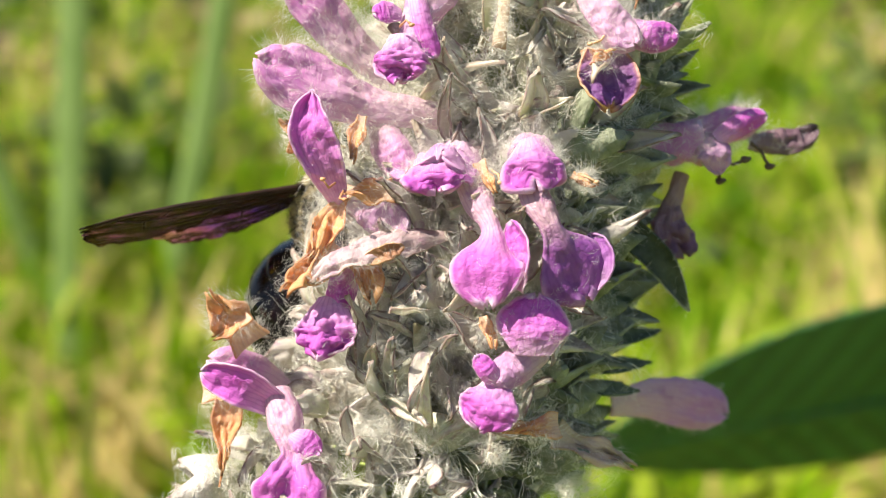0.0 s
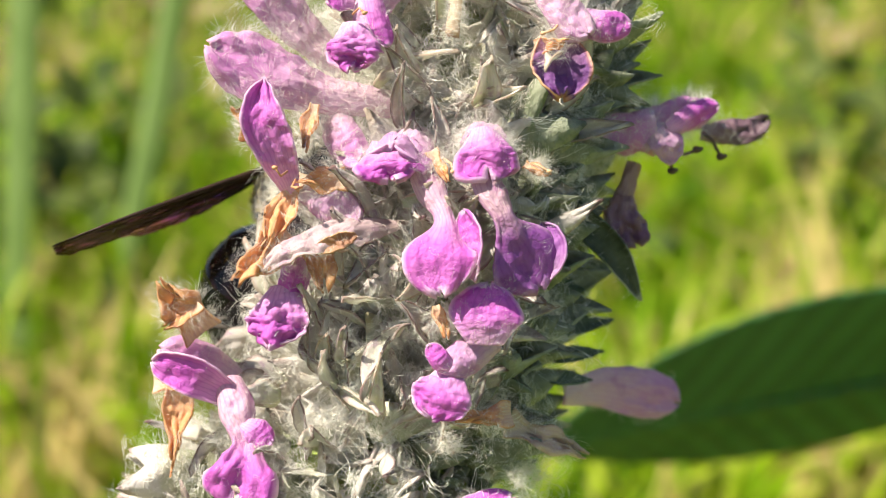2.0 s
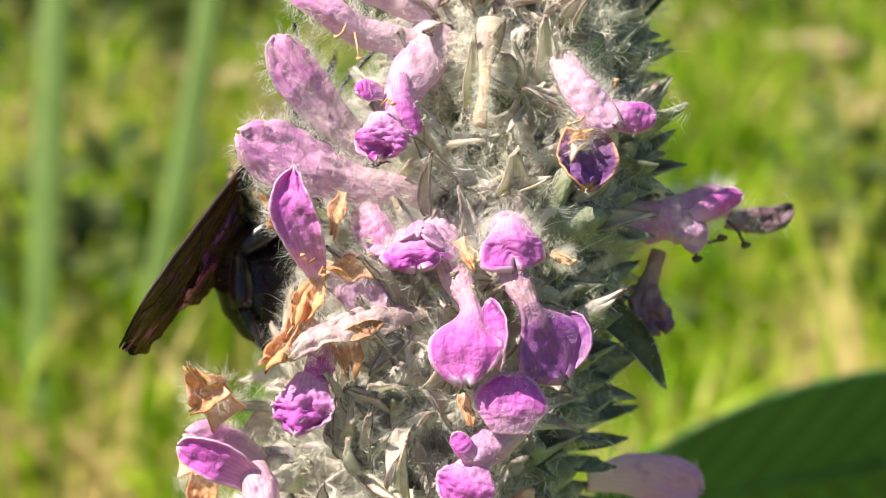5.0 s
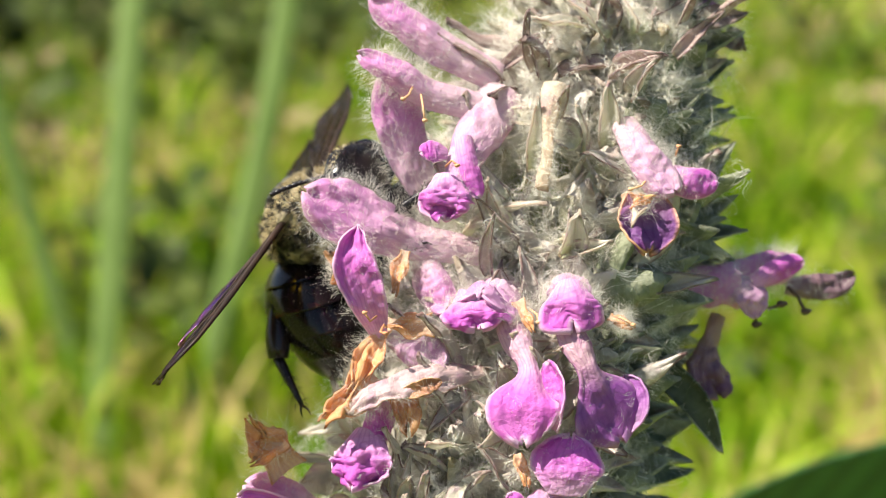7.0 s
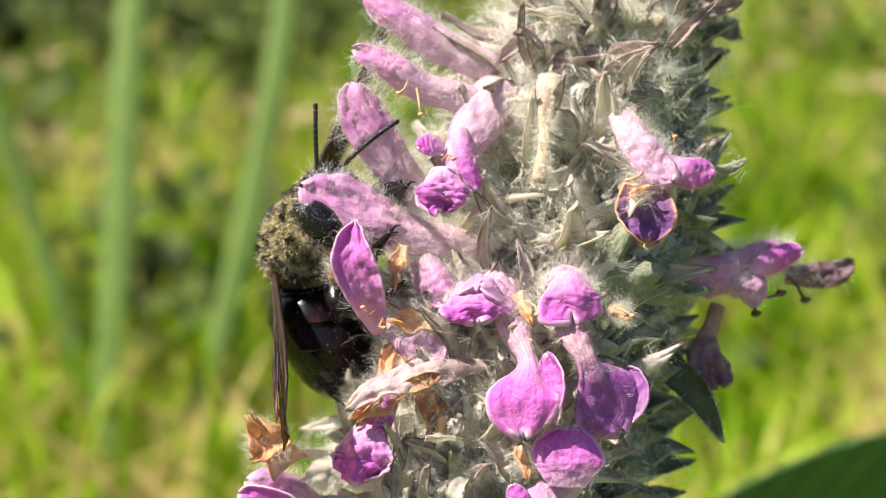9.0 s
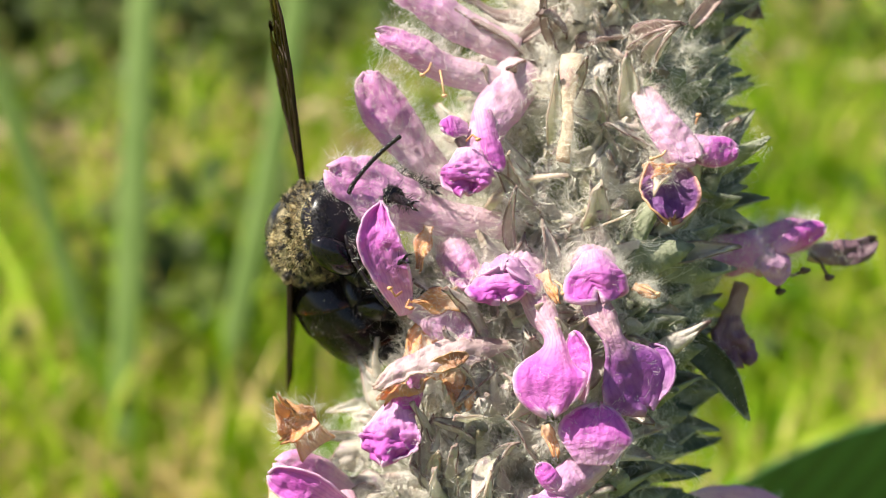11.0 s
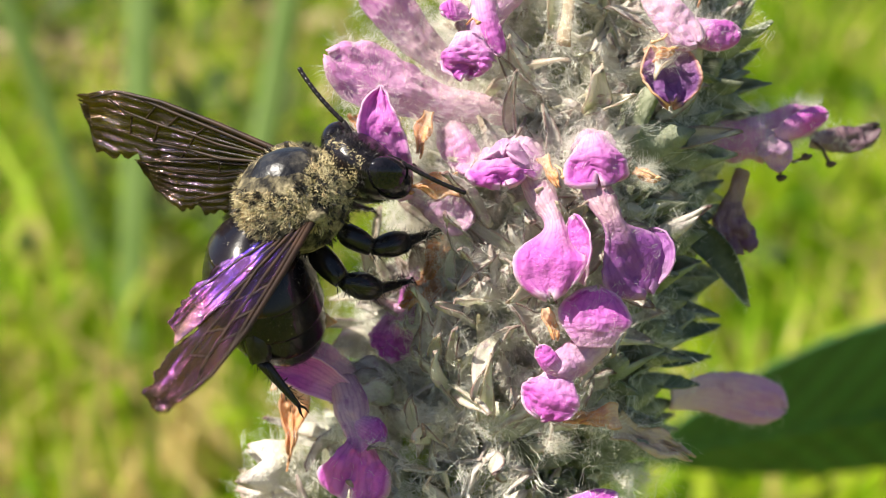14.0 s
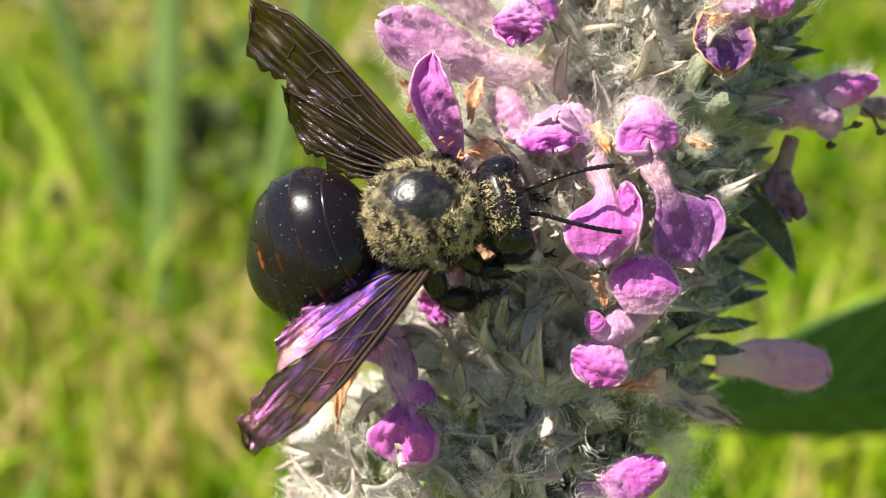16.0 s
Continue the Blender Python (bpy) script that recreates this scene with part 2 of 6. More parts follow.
# bee
chitin = Mat("black_chitin", 0.28, spec=0.2)
chitin.p.inputs["Coat Weight"].default_value = 0.3
chitin.p.inputs["Coat Roughness"].default_value = 0.1
chitin.colour(chitin.ramp(chitin.noise(900, 5), [(0.35, (0.006, 0.005, 0.007)), (0.75, (0.018, 0.012, 0.012))]))
chitin.bump(chitin.noise(3500, 3), 0.25, 0.0001)
plate = Mat("abdomen_plate", 0.24, spec=0.13)
plate.p.inputs["Coat Weight"].default_value = 0.3
plate.p.inputs["Coat Roughness"].default_value = 0.10
red_edge = plate.maths("ADD", plate.maths("MULTIPLY", plate.attr("along"), 0.5), plate.maths("MULTIPLY", plate.noise(300, 3), 0.75))
shell = plate.ramp(red_edge, [(0.40, (0.006, 0.005, 0.008)), (0.90, (0.009, 0.005, 0.006)), (0.98, (0.05, 0.012, 0.007)), (1.0, (0.20, 0.05, 0.02))])
plate.colour(plate.mix(shell, (0.34, 0.30, 0.22), plate.ramp(plate.noise(2400, 2, 0.5), [(0.69, (0, 0, 0)), (0.76, (0.7, 0.7, 0.7))])))
plate.bump(plate.noise(2200, 3), 0.16, 0.0001)
dusty_chitin = Mat("dusty_chitin", 0.3, spec=0.5)
dusty_chitin.colour(dusty_chitin.ramp(dusty_chitin.noise(700, 6), [(0.46, (0.008, 0.007, 0.008)), (0.58, (0.035, 0.031, 0.026)), (0.70, (0.13, 0.115, 0.085))]))
dusty_chitin.bump(dusty_chitin.noise(2600, 4), 0.5, 0.00015)
pollen_skin = Mat("pollen_dusted_chitin", 0.7, spec=0.2)
pollen_skin.colour(pollen_skin.ramp(pollen_skin.noise(650, 5), [(0.42, (0.012, 0.010, 0.008)), (0.52, (0.12, 0.10, 0.06)), (0.64, (0.36, 0.30, 0.18))]))
pollen_skin.bump(pollen_skin.noise(2600, 4), 0.8, 0.0003)
eye_mat = Mat("compound_eye", 0.09, spec=0.28)
eye_mat.colour(eye_mat.ramp(eye_mat.noise(2500), [(0.3, (0.004, 0.004, 0.006)), (0.7, (0.012, 0.010, 0.014))]))
black_fur = Mat("black_fur", 0.5)
black_fur.colour(black_fur.ramp(black_fur.island(), [(0.0, (0.006, 0.005, 0.005)), (1.0, (0.03, 0.022, 0.018))]))
pollen_mat = Mat("pollen_fur", 0.8, spec=0.2)
pollen_mat.colour(pollen_mat.ramp(pollen_mat.island(), [(0.0, (0.42, 0.36, 0.20)), (0.6, (0.60, 0.51, 0.30)), (1.0, (0.36, 0.24, 0.12))]))

def wing_material(name, hues, low, strong):
    """Smoky translucent membrane with a streaked coloured sheen."""
    w = Mat(name, 0.3, spec=0.12)
    tone = w.noise(420, 4)
    w.colour(w.ramp(tone, [(0.3, (0.006, 0.004, 0.002)), (0.7, (0.016, 0.011, 0.004))]))
    sheen = w.node("ShaderNodeBsdfGlossy", Roughness=0.16)
    w.link(w.ramp(w.maths("ADD", w.maths("MULTIPLY", w.noise(300, 3), 0.6), w.maths("MULTIPLY", w.attr("along"), 0.5)),
                  hues), sheen.inputs["Color"])
    ridge = w.node("ShaderNodeBump", Strength=1.0, Distance=0.00030)
    stretch = w.node("ShaderNodeMapping")
    stretch.inputs["Scale"].default_value = (0.13, 1.0, 0.4)
    w.link(w.coords(), stretch.inputs["Vector"])
    streak = stretch.outputs["Vector"]
    w.link(w.maths("ADD", w.noise(1900, 4, 0.6, streak), w.maths("MULTIPLY", w.noise(3800, 3), 0.35)), ridge.inputs["Height"])
    w.link(ridge.outputs["Normal"], sheen.inputs["Normal"])
    clear = w.node("ShaderNodeBsdfTransparent")
    clear.inputs["Color"].default_value = (0.58, 0.47, 0.13, 1)
    m1 = w.node("ShaderNodeMixShader")
    m1.inputs["Fac"].default_value = 0.55
    w.link(w.p.outputs["BSDF"], m1.inputs[1])
    w.link(clear.outputs["BSDF"], m1.inputs[2])
    m2 = w.node("ShaderNodeMixShader")
    glint = w.ramp(w.maths("ADD", w.maths("ADD", w.maths("MULTIPLY", w.noise(350, 2), 0.38), w.maths("SUBTRACT", w.maths("MULTIPLY", w.attr("along"), 0.09), 0.045)), w.maths("MULTIPLY", w.noise(1700, 3, 0.6, streak), 0.62)), [(low, (0.01, 0.01, 0.01)), (low + 0.08, (0.10, 0.10, 0.10)), (low + 0.17, (strong, strong, strong))])
    w.link(glint, m2.inputs["Fac"])
    w.link(m1.outputs["Shader"], m2.inputs[1])
    w.link(sheen.outputs["BSDF"], m2.inputs[2])
    w.link(m2.outputs["Shader"], w.out.inputs["Surface"])
    return w


wing_mat = wing_material("smoky_wing", [(0.30, (0.62, 0.58, 0.52)), (0.46, (0.50, 0.40, 0.62)), (0.60, (0.74, 0.52, 0.72)), (0.80, (0.90, 0.62, 0.45))], 0.50, 0.55)
# violet glints coloured into the right wing only, in place of angle-dependent sheen
VIOLET = [(0.30, (0.10, 0.20, 0.95)), (0.44, (0.24, 0.12, 0.95)), (0.56, (0.56, 0.20, 0.95)), (0.70, (0.92, 0.28, 0.75)), (0.84, (0.92, 0.50, 0.42))]
hind_wing_mat = wing_material("violet_glint_wing", VIOLET, 0.42, 0.62)
violet_fore_mat = wing_material("violet_glint_fore_wing", VIOLET, 0.53, 0.50)
vein_mat = Mat("wing_vein", 0.5, spec=0.2)
vein_mat.colour(vein_mat.ramp(vein_mat.noise(600), [(0.3, (0.012, 0.008, 0.006)), (0.7, (0.05, 0.025, 0.015))]))


# ---- building tools (all shapes in millimetres) ----
rng = np.random.default_rng(7)
SCALE = [MM]


class Geo:
    """Vertices, faces and two values per vertex ("along": 0 at the root, 1 at the tip; "across": -1 to 1 from rim to rim)."""

    def __init__(self):
        self.v, self.f, self.a, self.b = [], [], [], []

    def add(self, verts, faces, along=0.0, across=0.0):
        n = len(self.v)
        self.v += [tuple(p) for p in verts]
        self.f += [tuple(n + i for i in f) for f in faces]
        self.a += list(along) if hasattr(along, "__len__") else [along] * len(verts)
        self.b += list(across) if hasattr(across, "__len__") else [across] * len(verts)
        return self

    def mesh(self, name, material, smooth=True, scale=None):
        scale = scale or SCALE[0]
        me = bpy.data.meshes.new(name)
        me.from_pydata([(x * scale, y * scale, z * scale) for x, y, z in self.v], [], self.f)
        me.attributes.new("along", "FLOAT", "POINT").data.foreach_set("value", np.array(self.a, dtype=np.float32))
        me.attributes.new("across", "FLOAT", "POINT").data.foreach_set("value", np.array(self.b, dtype=np.float32))
        if smooth:
            me.polygons.foreach_set("use_smooth", np.ones(len(me.polygons), dtype=bool))
        me.materials.append(material.m)
        me.update()
        return me


def part(name, geo, material, parent, label="", at=None):
    """One mesh object under a thing or a part; geo may be a Geo or a mesh that alike pieces share."""
    me = geo.mesh(name, material) if isinstance(geo, Geo) else geo
    ob = new(name, me)
    ob.parent = parent
    if at is not None:
        ob.matrix_basis = at
    if label:
        tagged(ob, label)
    return ob


def unit(v):
    v = np.asarray(v, float)
    return v / (np.linalg.norm(v) + 1e-12)


def axes(origin, y=None, z=None, x=None):
    """A pose in millimetres with y along the thing and z its face, or x along it and z up."""
    if y is not None:
        y = unit(y)
        z = unit(np.asarray(z, float) - np.dot(z, y) * y)
        x = np.cross(y, z)
    else:
        x = unit(x)
        z = unit(np.asarray(z, float) - np.dot(z, x) * x)
        y = np.cross(z, x)
    m = Matrix.Identity(4)
    for i in range(3):
        m[i][0], m[i][1], m[i][2], m[i][3] = x[i], y[i], z[i], origin[i] * MM
    return m


def tube(geo, pts, radii, n=8, squash=1.0, a0=0.0, a1=1.0, cap=True):
    """A round bar through the points."""
    pts = np.asarray(pts, float)
    radii = np.broadcast_to(np.asarray(radii, float), (len(pts),))
    tang = np.gradient(pts, axis=0)
    side = np.cross(tang[0], (0.31, 0.2, 0.93))
    if np.linalg.norm(side) < 1e-6:
        side = np.array((1.0, 0, 0))
    verts, al = [], []
    for i, (p, t) in enumerate(zip(pts, tang)):
        t = unit(t)
        side = unit(side - np.dot(side, t) * t)
        up = np.cross(t, side)
        for k in range(n):
            c = 2 * math.pi * k / n
            verts.append(p + radii[i] * (math.cos(c) * side + squash * math.sin(c) * up))
            al.append(a0 + (a1 - a0) * i / (len(pts) - 1))
    faces = [(i * n + k, i * n + (k + 1) % n, (i + 1) * n + (k + 1) % n, (i + 1) * n + k) for i in range(len(pts) - 1) for k in range(n)]
    if cap:
        faces += [tuple(range(n))[::-1], tuple((len(pts) - 1) * n + k for k in range(n))]
    return geo.add(verts, faces, al)


def slab(geo, grid, thick, along):
    """A thin sheet with two sides and a rim from a grid of points."""
    grid = np.asarray(grid, float)
    nu, nv = grid.shape[:2]
    nrm = np.cross(np.gradient(grid, axis=1), np.gradient(grid, axis=0))
    nrm /= np.linalg.norm(nrm, axis=-1, keepdims=True) + 1e-9
    front, rear = grid + nrm * thick / 2, grid - nrm * thick / 2
    idx = np.arange(nu * nv).reshape(nu, nv)
    faces = []
    for i in range(nu - 1):
        for j in range(nv - 1):
            q = (idx[i, j], idx[i, j + 1], idx[i + 1, j + 1], idx[i + 1, j])
            faces.append(q)
            faces.append(tuple(k + nu * nv for k in q[::-1]))
    ring = [idx[0, j] for j in range(nv)] + [idx[i, -1] for i in range(1, nu)] + [idx[-1, j] for j in range(nv - 2, -1, -1)] + [idx[i, 0] for i in range(nu - 2, 0, -1)]
    for a, b in zip(ring, ring[1:] + ring[:1]):
        faces.append((b, a, a + nu * nv, b + nu * nv))
    al = np.broadcast_to(np.asarray(along, float), (nu, nv)).ravel()
    ac = np.broadcast_to(np.linspace(-1, 1, nv)[None], (nu, nv)).ravel()
    return geo.add(np.concatenate([front.reshape(-1, 3), rear.reshape(-1, 3)]), [tuple(int(k) for k in f) for f in faces], np.concatenate([al, al]), np.concatenate([ac, ac]))


def ball(geo, centre, radii, n=20, m=14, turn=None, dent=0.0, seed=0):
    """An ellipsoid, slightly uneven."""
    verts, faces = [], []
    for i in range(m + 1):
        th = math.pi * i / m
        for k in range(n):
            ph = 2 * math.pi * k / n
            d = np.array((math.sin(th) * math.cos(ph), math.sin(th) * math.sin(ph), math.cos(th)))
            r = 1 + dent * noise.noise(Vector(d * 2.2) + Vector((seed, 0, 0)))
            p = d * np.array(radii) * r
            if turn is not None:
                p = np.array(turn.to_3x3() @ Vector(p))
            verts.append(p + np.array(centre))
    for i in range(m):
        for k in range(n):
            faces.append((i * n + k, (i + 1) * n + k, (i + 1) * n + (k + 1) % n, i * n + (k + 1) % n))
    return geo.add(verts, faces, 0.5)


def strands(geo, roots, dirs, length, width, curl, segs=3, seed=1, lock=1):
    """Fine hairs as tapered ribbons, curling at random; lock: how many lie together as a wisp."""
    r = np.random.default_rng(seed)
    roots, dirs = np.asarray(roots, float), np.asarray(dirs, float)
    if lock > 1:
        lead = np.repeat(np.arange(0, len(roots), lock), lock)[: len(roots)]
        roots, dirs = roots[lead] + r.normal(size=roots.shape) * 0.16, dirs[lead] + r.normal(size=roots.shape) * 0.10
    n = len(roots)
    dirs = dirs / (np.linalg.norm(dirs, axis=1, keepdims=True) + 1e-9)
    length = np.broadcast_to(length, (n,)) * r.uniform(0.55, 1.25, n)
    side = np.cross(dirs, r.normal(size=(n, 3)))
    side /= np.linalg.norm(side, axis=1, keepdims=True) + 1e-9
    bend = r.normal(size=(n, 3)) * curl
    if lock > 1:
        bend = bend[lead] + bend * 0.2
    p, d, rows = roots.copy(), dirs.copy(), []
    if lock > 1:
        coil = r.normal(size=(n, 3))[lead]
        coil /= np.linalg.norm(coil, axis=1, keepdims=True)
        turn = (r.uniform(0.15, 0.85, n) * np.sign(r.normal(size=n)))[lead] * curl * 1.5 + r.normal(size=n) * 0.08
    for s in range(segs):
        w = width * (1 - s / segs) / 2
        rows += [p - side * w, p + side * w]
        if lock > 1:
            d = d * np.cos(turn)[:, None] + np.cross(coil, d) * np.sin(turn)[:, None] + 0.25 * bend + r.normal(size=(n, 3)) * curl * 0.16
        else:
            d = d + bend + r.normal(size=(n, 3)) * curl * 0.6
        d /= np.linalg.norm(d, axis=1, keepdims=True) + 1e-9
        p = p + d * (length / segs)[:, None]
    rows.append(p)
    k = 2 * segs + 1
    verts = np.stack(rows, 1).reshape(-1, 3)
    faces = []
    for i in range(n):
        b = i * k
        for s in range(segs - 1):
            faces.append((b + 2 * s, b + 2 * s + 1, b + 2 * s + 3, b + 2 * s + 2))
        faces.append((b + k - 3, b + k - 2, b + k - 1))
    return geo.add(verts, faces, 0.5)


def petal_grid(length, width, kind="hood", cup=0.3, bend=0.2, ruffle=0.1, fold=0.0, seed=0, nu=26, nv=23, crumple=0.08):
    """Points of one petal: root at the origin, growing along y, its face towards z."""
    r = np.random.default_rng(seed)
    s, q = np.linspace(0, 1, nu)[:, None], np.linspace(-1, 1, nv)[None]
    if kind == "hood":      # spoon: narrow claw, broad rounded end
        w = 0.36 + 0.64 * np.clip((s - 0.22) / 0.45, 0, 1) ** 1.3
        w = w * np.sqrt(1 - np.clip((s - 0.58) / 0.44, 0, 1) ** 2.7)
        reach = 1 - 0.05 * np.abs(q) ** 2.4 + 0.012 * np.sin(q * 7 + seed) + 0.010 * np.sin(q * 17 + 3 * seed)
    elif kind == "lip":     # fan of a broad notched lobe over two small ones
        w = 0.22 + 0.78 * np.clip((s - 0.08) / 0.42, 0, 1) ** 0.9
        w = w * (1 - 0.34 * np.clip((s - 0.62) / 0.38, 0, 1) ** 2.2)
        reach = 1 - 0.16 * np.abs(q) ** 2.6 - 0.05 * np.exp(-(q / 0.25) ** 2) + 0.035 * np.sin(q * 9 + seed) + 0.02 * np.sin(q * 21 + 2 * seed)
    elif kind == "lobe":    # one broad round lobe on a short claw
        w = np.sqrt(np.clip(1 - (np.abs(1.12 * s - 0.42) / 0.72) ** 2.7, 0.05, 1)) * np.clip(0.35 + s * 2.2, 0, 1)
        reach = 1 - 0.07 * np.abs(q) ** 2.2 - 0.06 * np.exp(-((q - 0.2) / 0.18) ** 2) + 0.02 * np.sin(q * 8 + seed) + 0.015 * np.sin(q * 19 + 2 * seed)
    elif kind == "bract":   # lance-shaped
        w = np.sin(np.pi * (0.12 + 0.88 * s) ** 0.75) ** 0.9 + 0.02
        reach = 1 + 0 * q
    else:                   # strip: torn and shrunken
        w = 0.74 + 0.2 * np.sin(2.2 * s + seed) + 0.14 * np.sin(9 * s + 2 * seed)
        w = w * np.clip(1.25 - s ** 3, 0.3, 1)
        reach = 1 + 0.17 * np.sin(q * 5 + seed) + 0.10 * np.sin(q * 13 + 2 * seed)
    x = q * w * width / 2
    y = s * length * (1 + (reach - 1) * s)
    z = cup * width * (q ** 2) * w * 0.5 + bend * length * s ** 2 + fold * width * np.abs(q) * s
    if kind == "lip":
        z = z + 0.10 * width * np.sin(np.pi * np.clip(np.abs(q), 0, 1)) * np.sin(np.pi * np.clip(s * 1.05, 0, 1)) ** 0.8 - 0.05 * width * np.exp(-(q / 0.14) ** 2) * s
    ph = r.uniform(0, 6.28, 4)
    z = z + ruffle * width * (s ** 1.3) * (np.sin(q * 5 + ph[0] + 3 * s) * 0.30 + np.sin(q * 11 + ph[1] - 5 * s) * 0.16 * np.abs(q) + np.sin(s * 9 + ph[2] + q * 2) * 0.2)
    x, y, z = (np.array(a) for a in np.broadcast_arrays(x, y, z))
    skew = r.normal() * (0.10 if kind == "lip" else 0.0)
    for i in range(nu):
        for j in range(nv):
            p = Vector((x[i, j] * 0.55 + seed * 3.1, y[i, j] * 0.4, 0))
            f = noise.noise(p) * 0.9 + noise.noise(p * 2.7) * 0.5 - abs(noise.noise(p * 1.6 + Vector((9, 0, 0)))) * 0.8
            f += 0.35 * noise.noise(p * 6.1) + 0.25 * abs(noise.noise(p * 4.3 + Vector((0, 5, 0))))
            z[i, j] += crumple * width * f * min(1.0, 3 * s[i, 0])
            x[i, j] += crumple * width * 0.5 * noise.noise(p * 2.2 + Vector((3, 3, 7))) * s[i, 0]
    x = x + skew * y * s
    x = x + ruffle * width * 0.12 * np.sin(s * 8 + ph[3]) * s
    rim = np.maximum(np.clip((s - 0.88) / 0.12, 0, 1), np.clip((np.abs(q) - 0.84) / 0.16, 0, 1) * np.clip(s * 2 - 0.4, 0, 1))
    return np.stack(np.broadcast_arrays(x, y, z), -1), 0.8 * s * (1 - rim) + rim


def petal(geo, length, width, thick=0.16, **kw):
    grid, al = petal_grid(length, width, **kw)
    return slab(geo, grid, thick, al), grid


def fuzz(geo, grid, count, length, width=0.021, out=0.8, curl=0.35, seed=3, face=1.0):
    """Hairs that stand on a petal's outer side and rim."""
    r = np.random.default_rng(seed)
    nu, nv = grid.shape[:2]
    i, j = r.integers(1, nu - 1, count), r.integers(0, nv, count)
    edge = r.random(count) < 0.45
    j = np.where(edge, np.where(r.random(count) < 0.5, 0, nv - 1), j)
    nrm = np.cross(np.gradient(grid, axis=1), np.gradient(grid, axis=0))
    nrm /= np.linalg.norm(nrm, axis=-1, keepdims=True) + 1e-9
    across = np.gradient(grid, axis=1)
    across /= np.linalg.norm(across, axis=-1, keepdims=True) + 1e-9
    root = grid[i, j] + r.normal(size=(count, 3)) * 0.12
    d = -face * nrm[i, j] * out + across[i, j] * (np.where(j < nv / 2, -1, 1) * (0.3 + 0.7 * edge))[:, None] + np.array((0, 0.5, 0)) + r.normal(size=(count, 3)) * 0.35
    return strands(geo, root, d, length, width, curl * 1.5, segs=5, seed=seed, lock=3)


# ---- ground, meadow and the broad leaves behind ----
def build_ground():
    g = Geo()
    n = 40
    xs = np.sign(np.linspace(-1, 1, n)) * np.abs(np.linspace(-1, 1, n)) ** 4 * 400
    verts = [(x, y, 0.006 * noise.noise(Vector((x * 6, y * 6, 0))) - 0.004) for y in xs for x in xs]
    faces = [(j * n + i, j * n + i + 1, (j + 1) * n + i + 1, (j + 1) * n + i) for j in range(n - 1) for i in range(n - 1)]
    g.add(verts, faces)
    tagged(new("ground", g.mesh("ground", ground_mat, scale=1.0)), "sunlit meadow soil with dry straw litter", "ground", kind="structure")


def build_grass():
    r = np.random.default_rng(11)
    g = Geo()
    near, far = 44000, 40000
    away, turn = 5.5 * r.random(far) ** 0.9, r.uniform(0, 2 * np.pi, far)
    x = np.concatenate([r.normal(size=near) * 0.62, away * np.cos(turn)])
    y = np.concatenate([0.9 * r.gamma(1.6, 0.8, near) - 0.02, 0.6 + away * np.sin(turn)])
    keep = np.hypot(x, y + 0.05) > 0.17
    x, y = x[keep], y[keep]
    n = len(x)
    tuft = np.array([noise.noise(Vector((a * 7, b * 7, 3))) for a, b in zip(x, y)])
    h = np.clip(r.gamma(6, 0.0105, n) * (1 + 0.8 * tuft), 0.02, 0.17)
    w = r.uniform(0.0016, 0.0045, n)
    ang, lean = r.uniform(0, 2 * np.pi, n), r.uniform(0.1, 0.9, n)
    face = r.uniform(0, np.pi, n)
    sx, sy = np.cos(face), np.sin(face)
    lv = []
    for s, wd in ((0.0, 1.0), (0.4, 0.95), (0.75, 0.65)):
        cx, cy, cz = x + np.cos(ang) * lean * h * s ** 2, y + np.sin(ang) * lean * h * s ** 2, h * s * (1 - 0.25 * lean * s)
        lv += [np.stack([cx - sx * w * wd, cy - sy * w * wd, cz], 1), np.stack([cx + sx * w * wd, cy + sy * w * wd, cz], 1)]
    lv.append(np.stack([x + np.cos(ang) * lean * h, y + np.sin(ang) * lean * h, h * (1 - 0.25 * lean)], 1))
    verts = np.stack(lv, 1).reshape(-1, 3)
    faces = []
    for i in range(n):
        b = 7 * i
        faces += [(b, b + 1, b + 3, b + 2), (b + 2, b + 3, b + 5, b + 4), (b + 4, b + 5, b + 6)]
    g.add(verts, faces)
    tagged(new("grass", g.mesh("grass", grass_mat, scale=1.0)), "sunlit green and straw-yellow meadow grass", "grass", kind="stuff")


def leaf_patches(name, spots, per, size, height, spread, mat, seed, label, category):
    """Low leaves or litter lying in patches among the grass."""
    r = np.random.default_rng(seed)
    g = Geo()
    for x, y in spots:
        for _ in range(per):
            c = np.array((x + r.normal() * spread, y + r.normal() * spread, r.uniform(0.25, 1) * height))
            way = unit((r.normal(), r.normal(), r.uniform(-0.1, 0.7)))
            side = unit(np.cross(way, (r.normal() * 0.4, r.normal() * 0.4, 1.0)))
            ln, w = size * r.uniform(0.6, 1.3), size * r.uniform(0.22, 0.38)
            mid = c + way * ln * 0.5
            g.add([c, mid - side * w, mid + side * w, c + way * ln, mid + np.cross(side, way) * w * 0.3],
                  [(0, 1, 4), (0, 4, 2), (1, 3, 4), (4, 3, 2)])
    tagged(new(name, g.mesh(name, mat, scale=1.0)), label, category, kind="stuff")


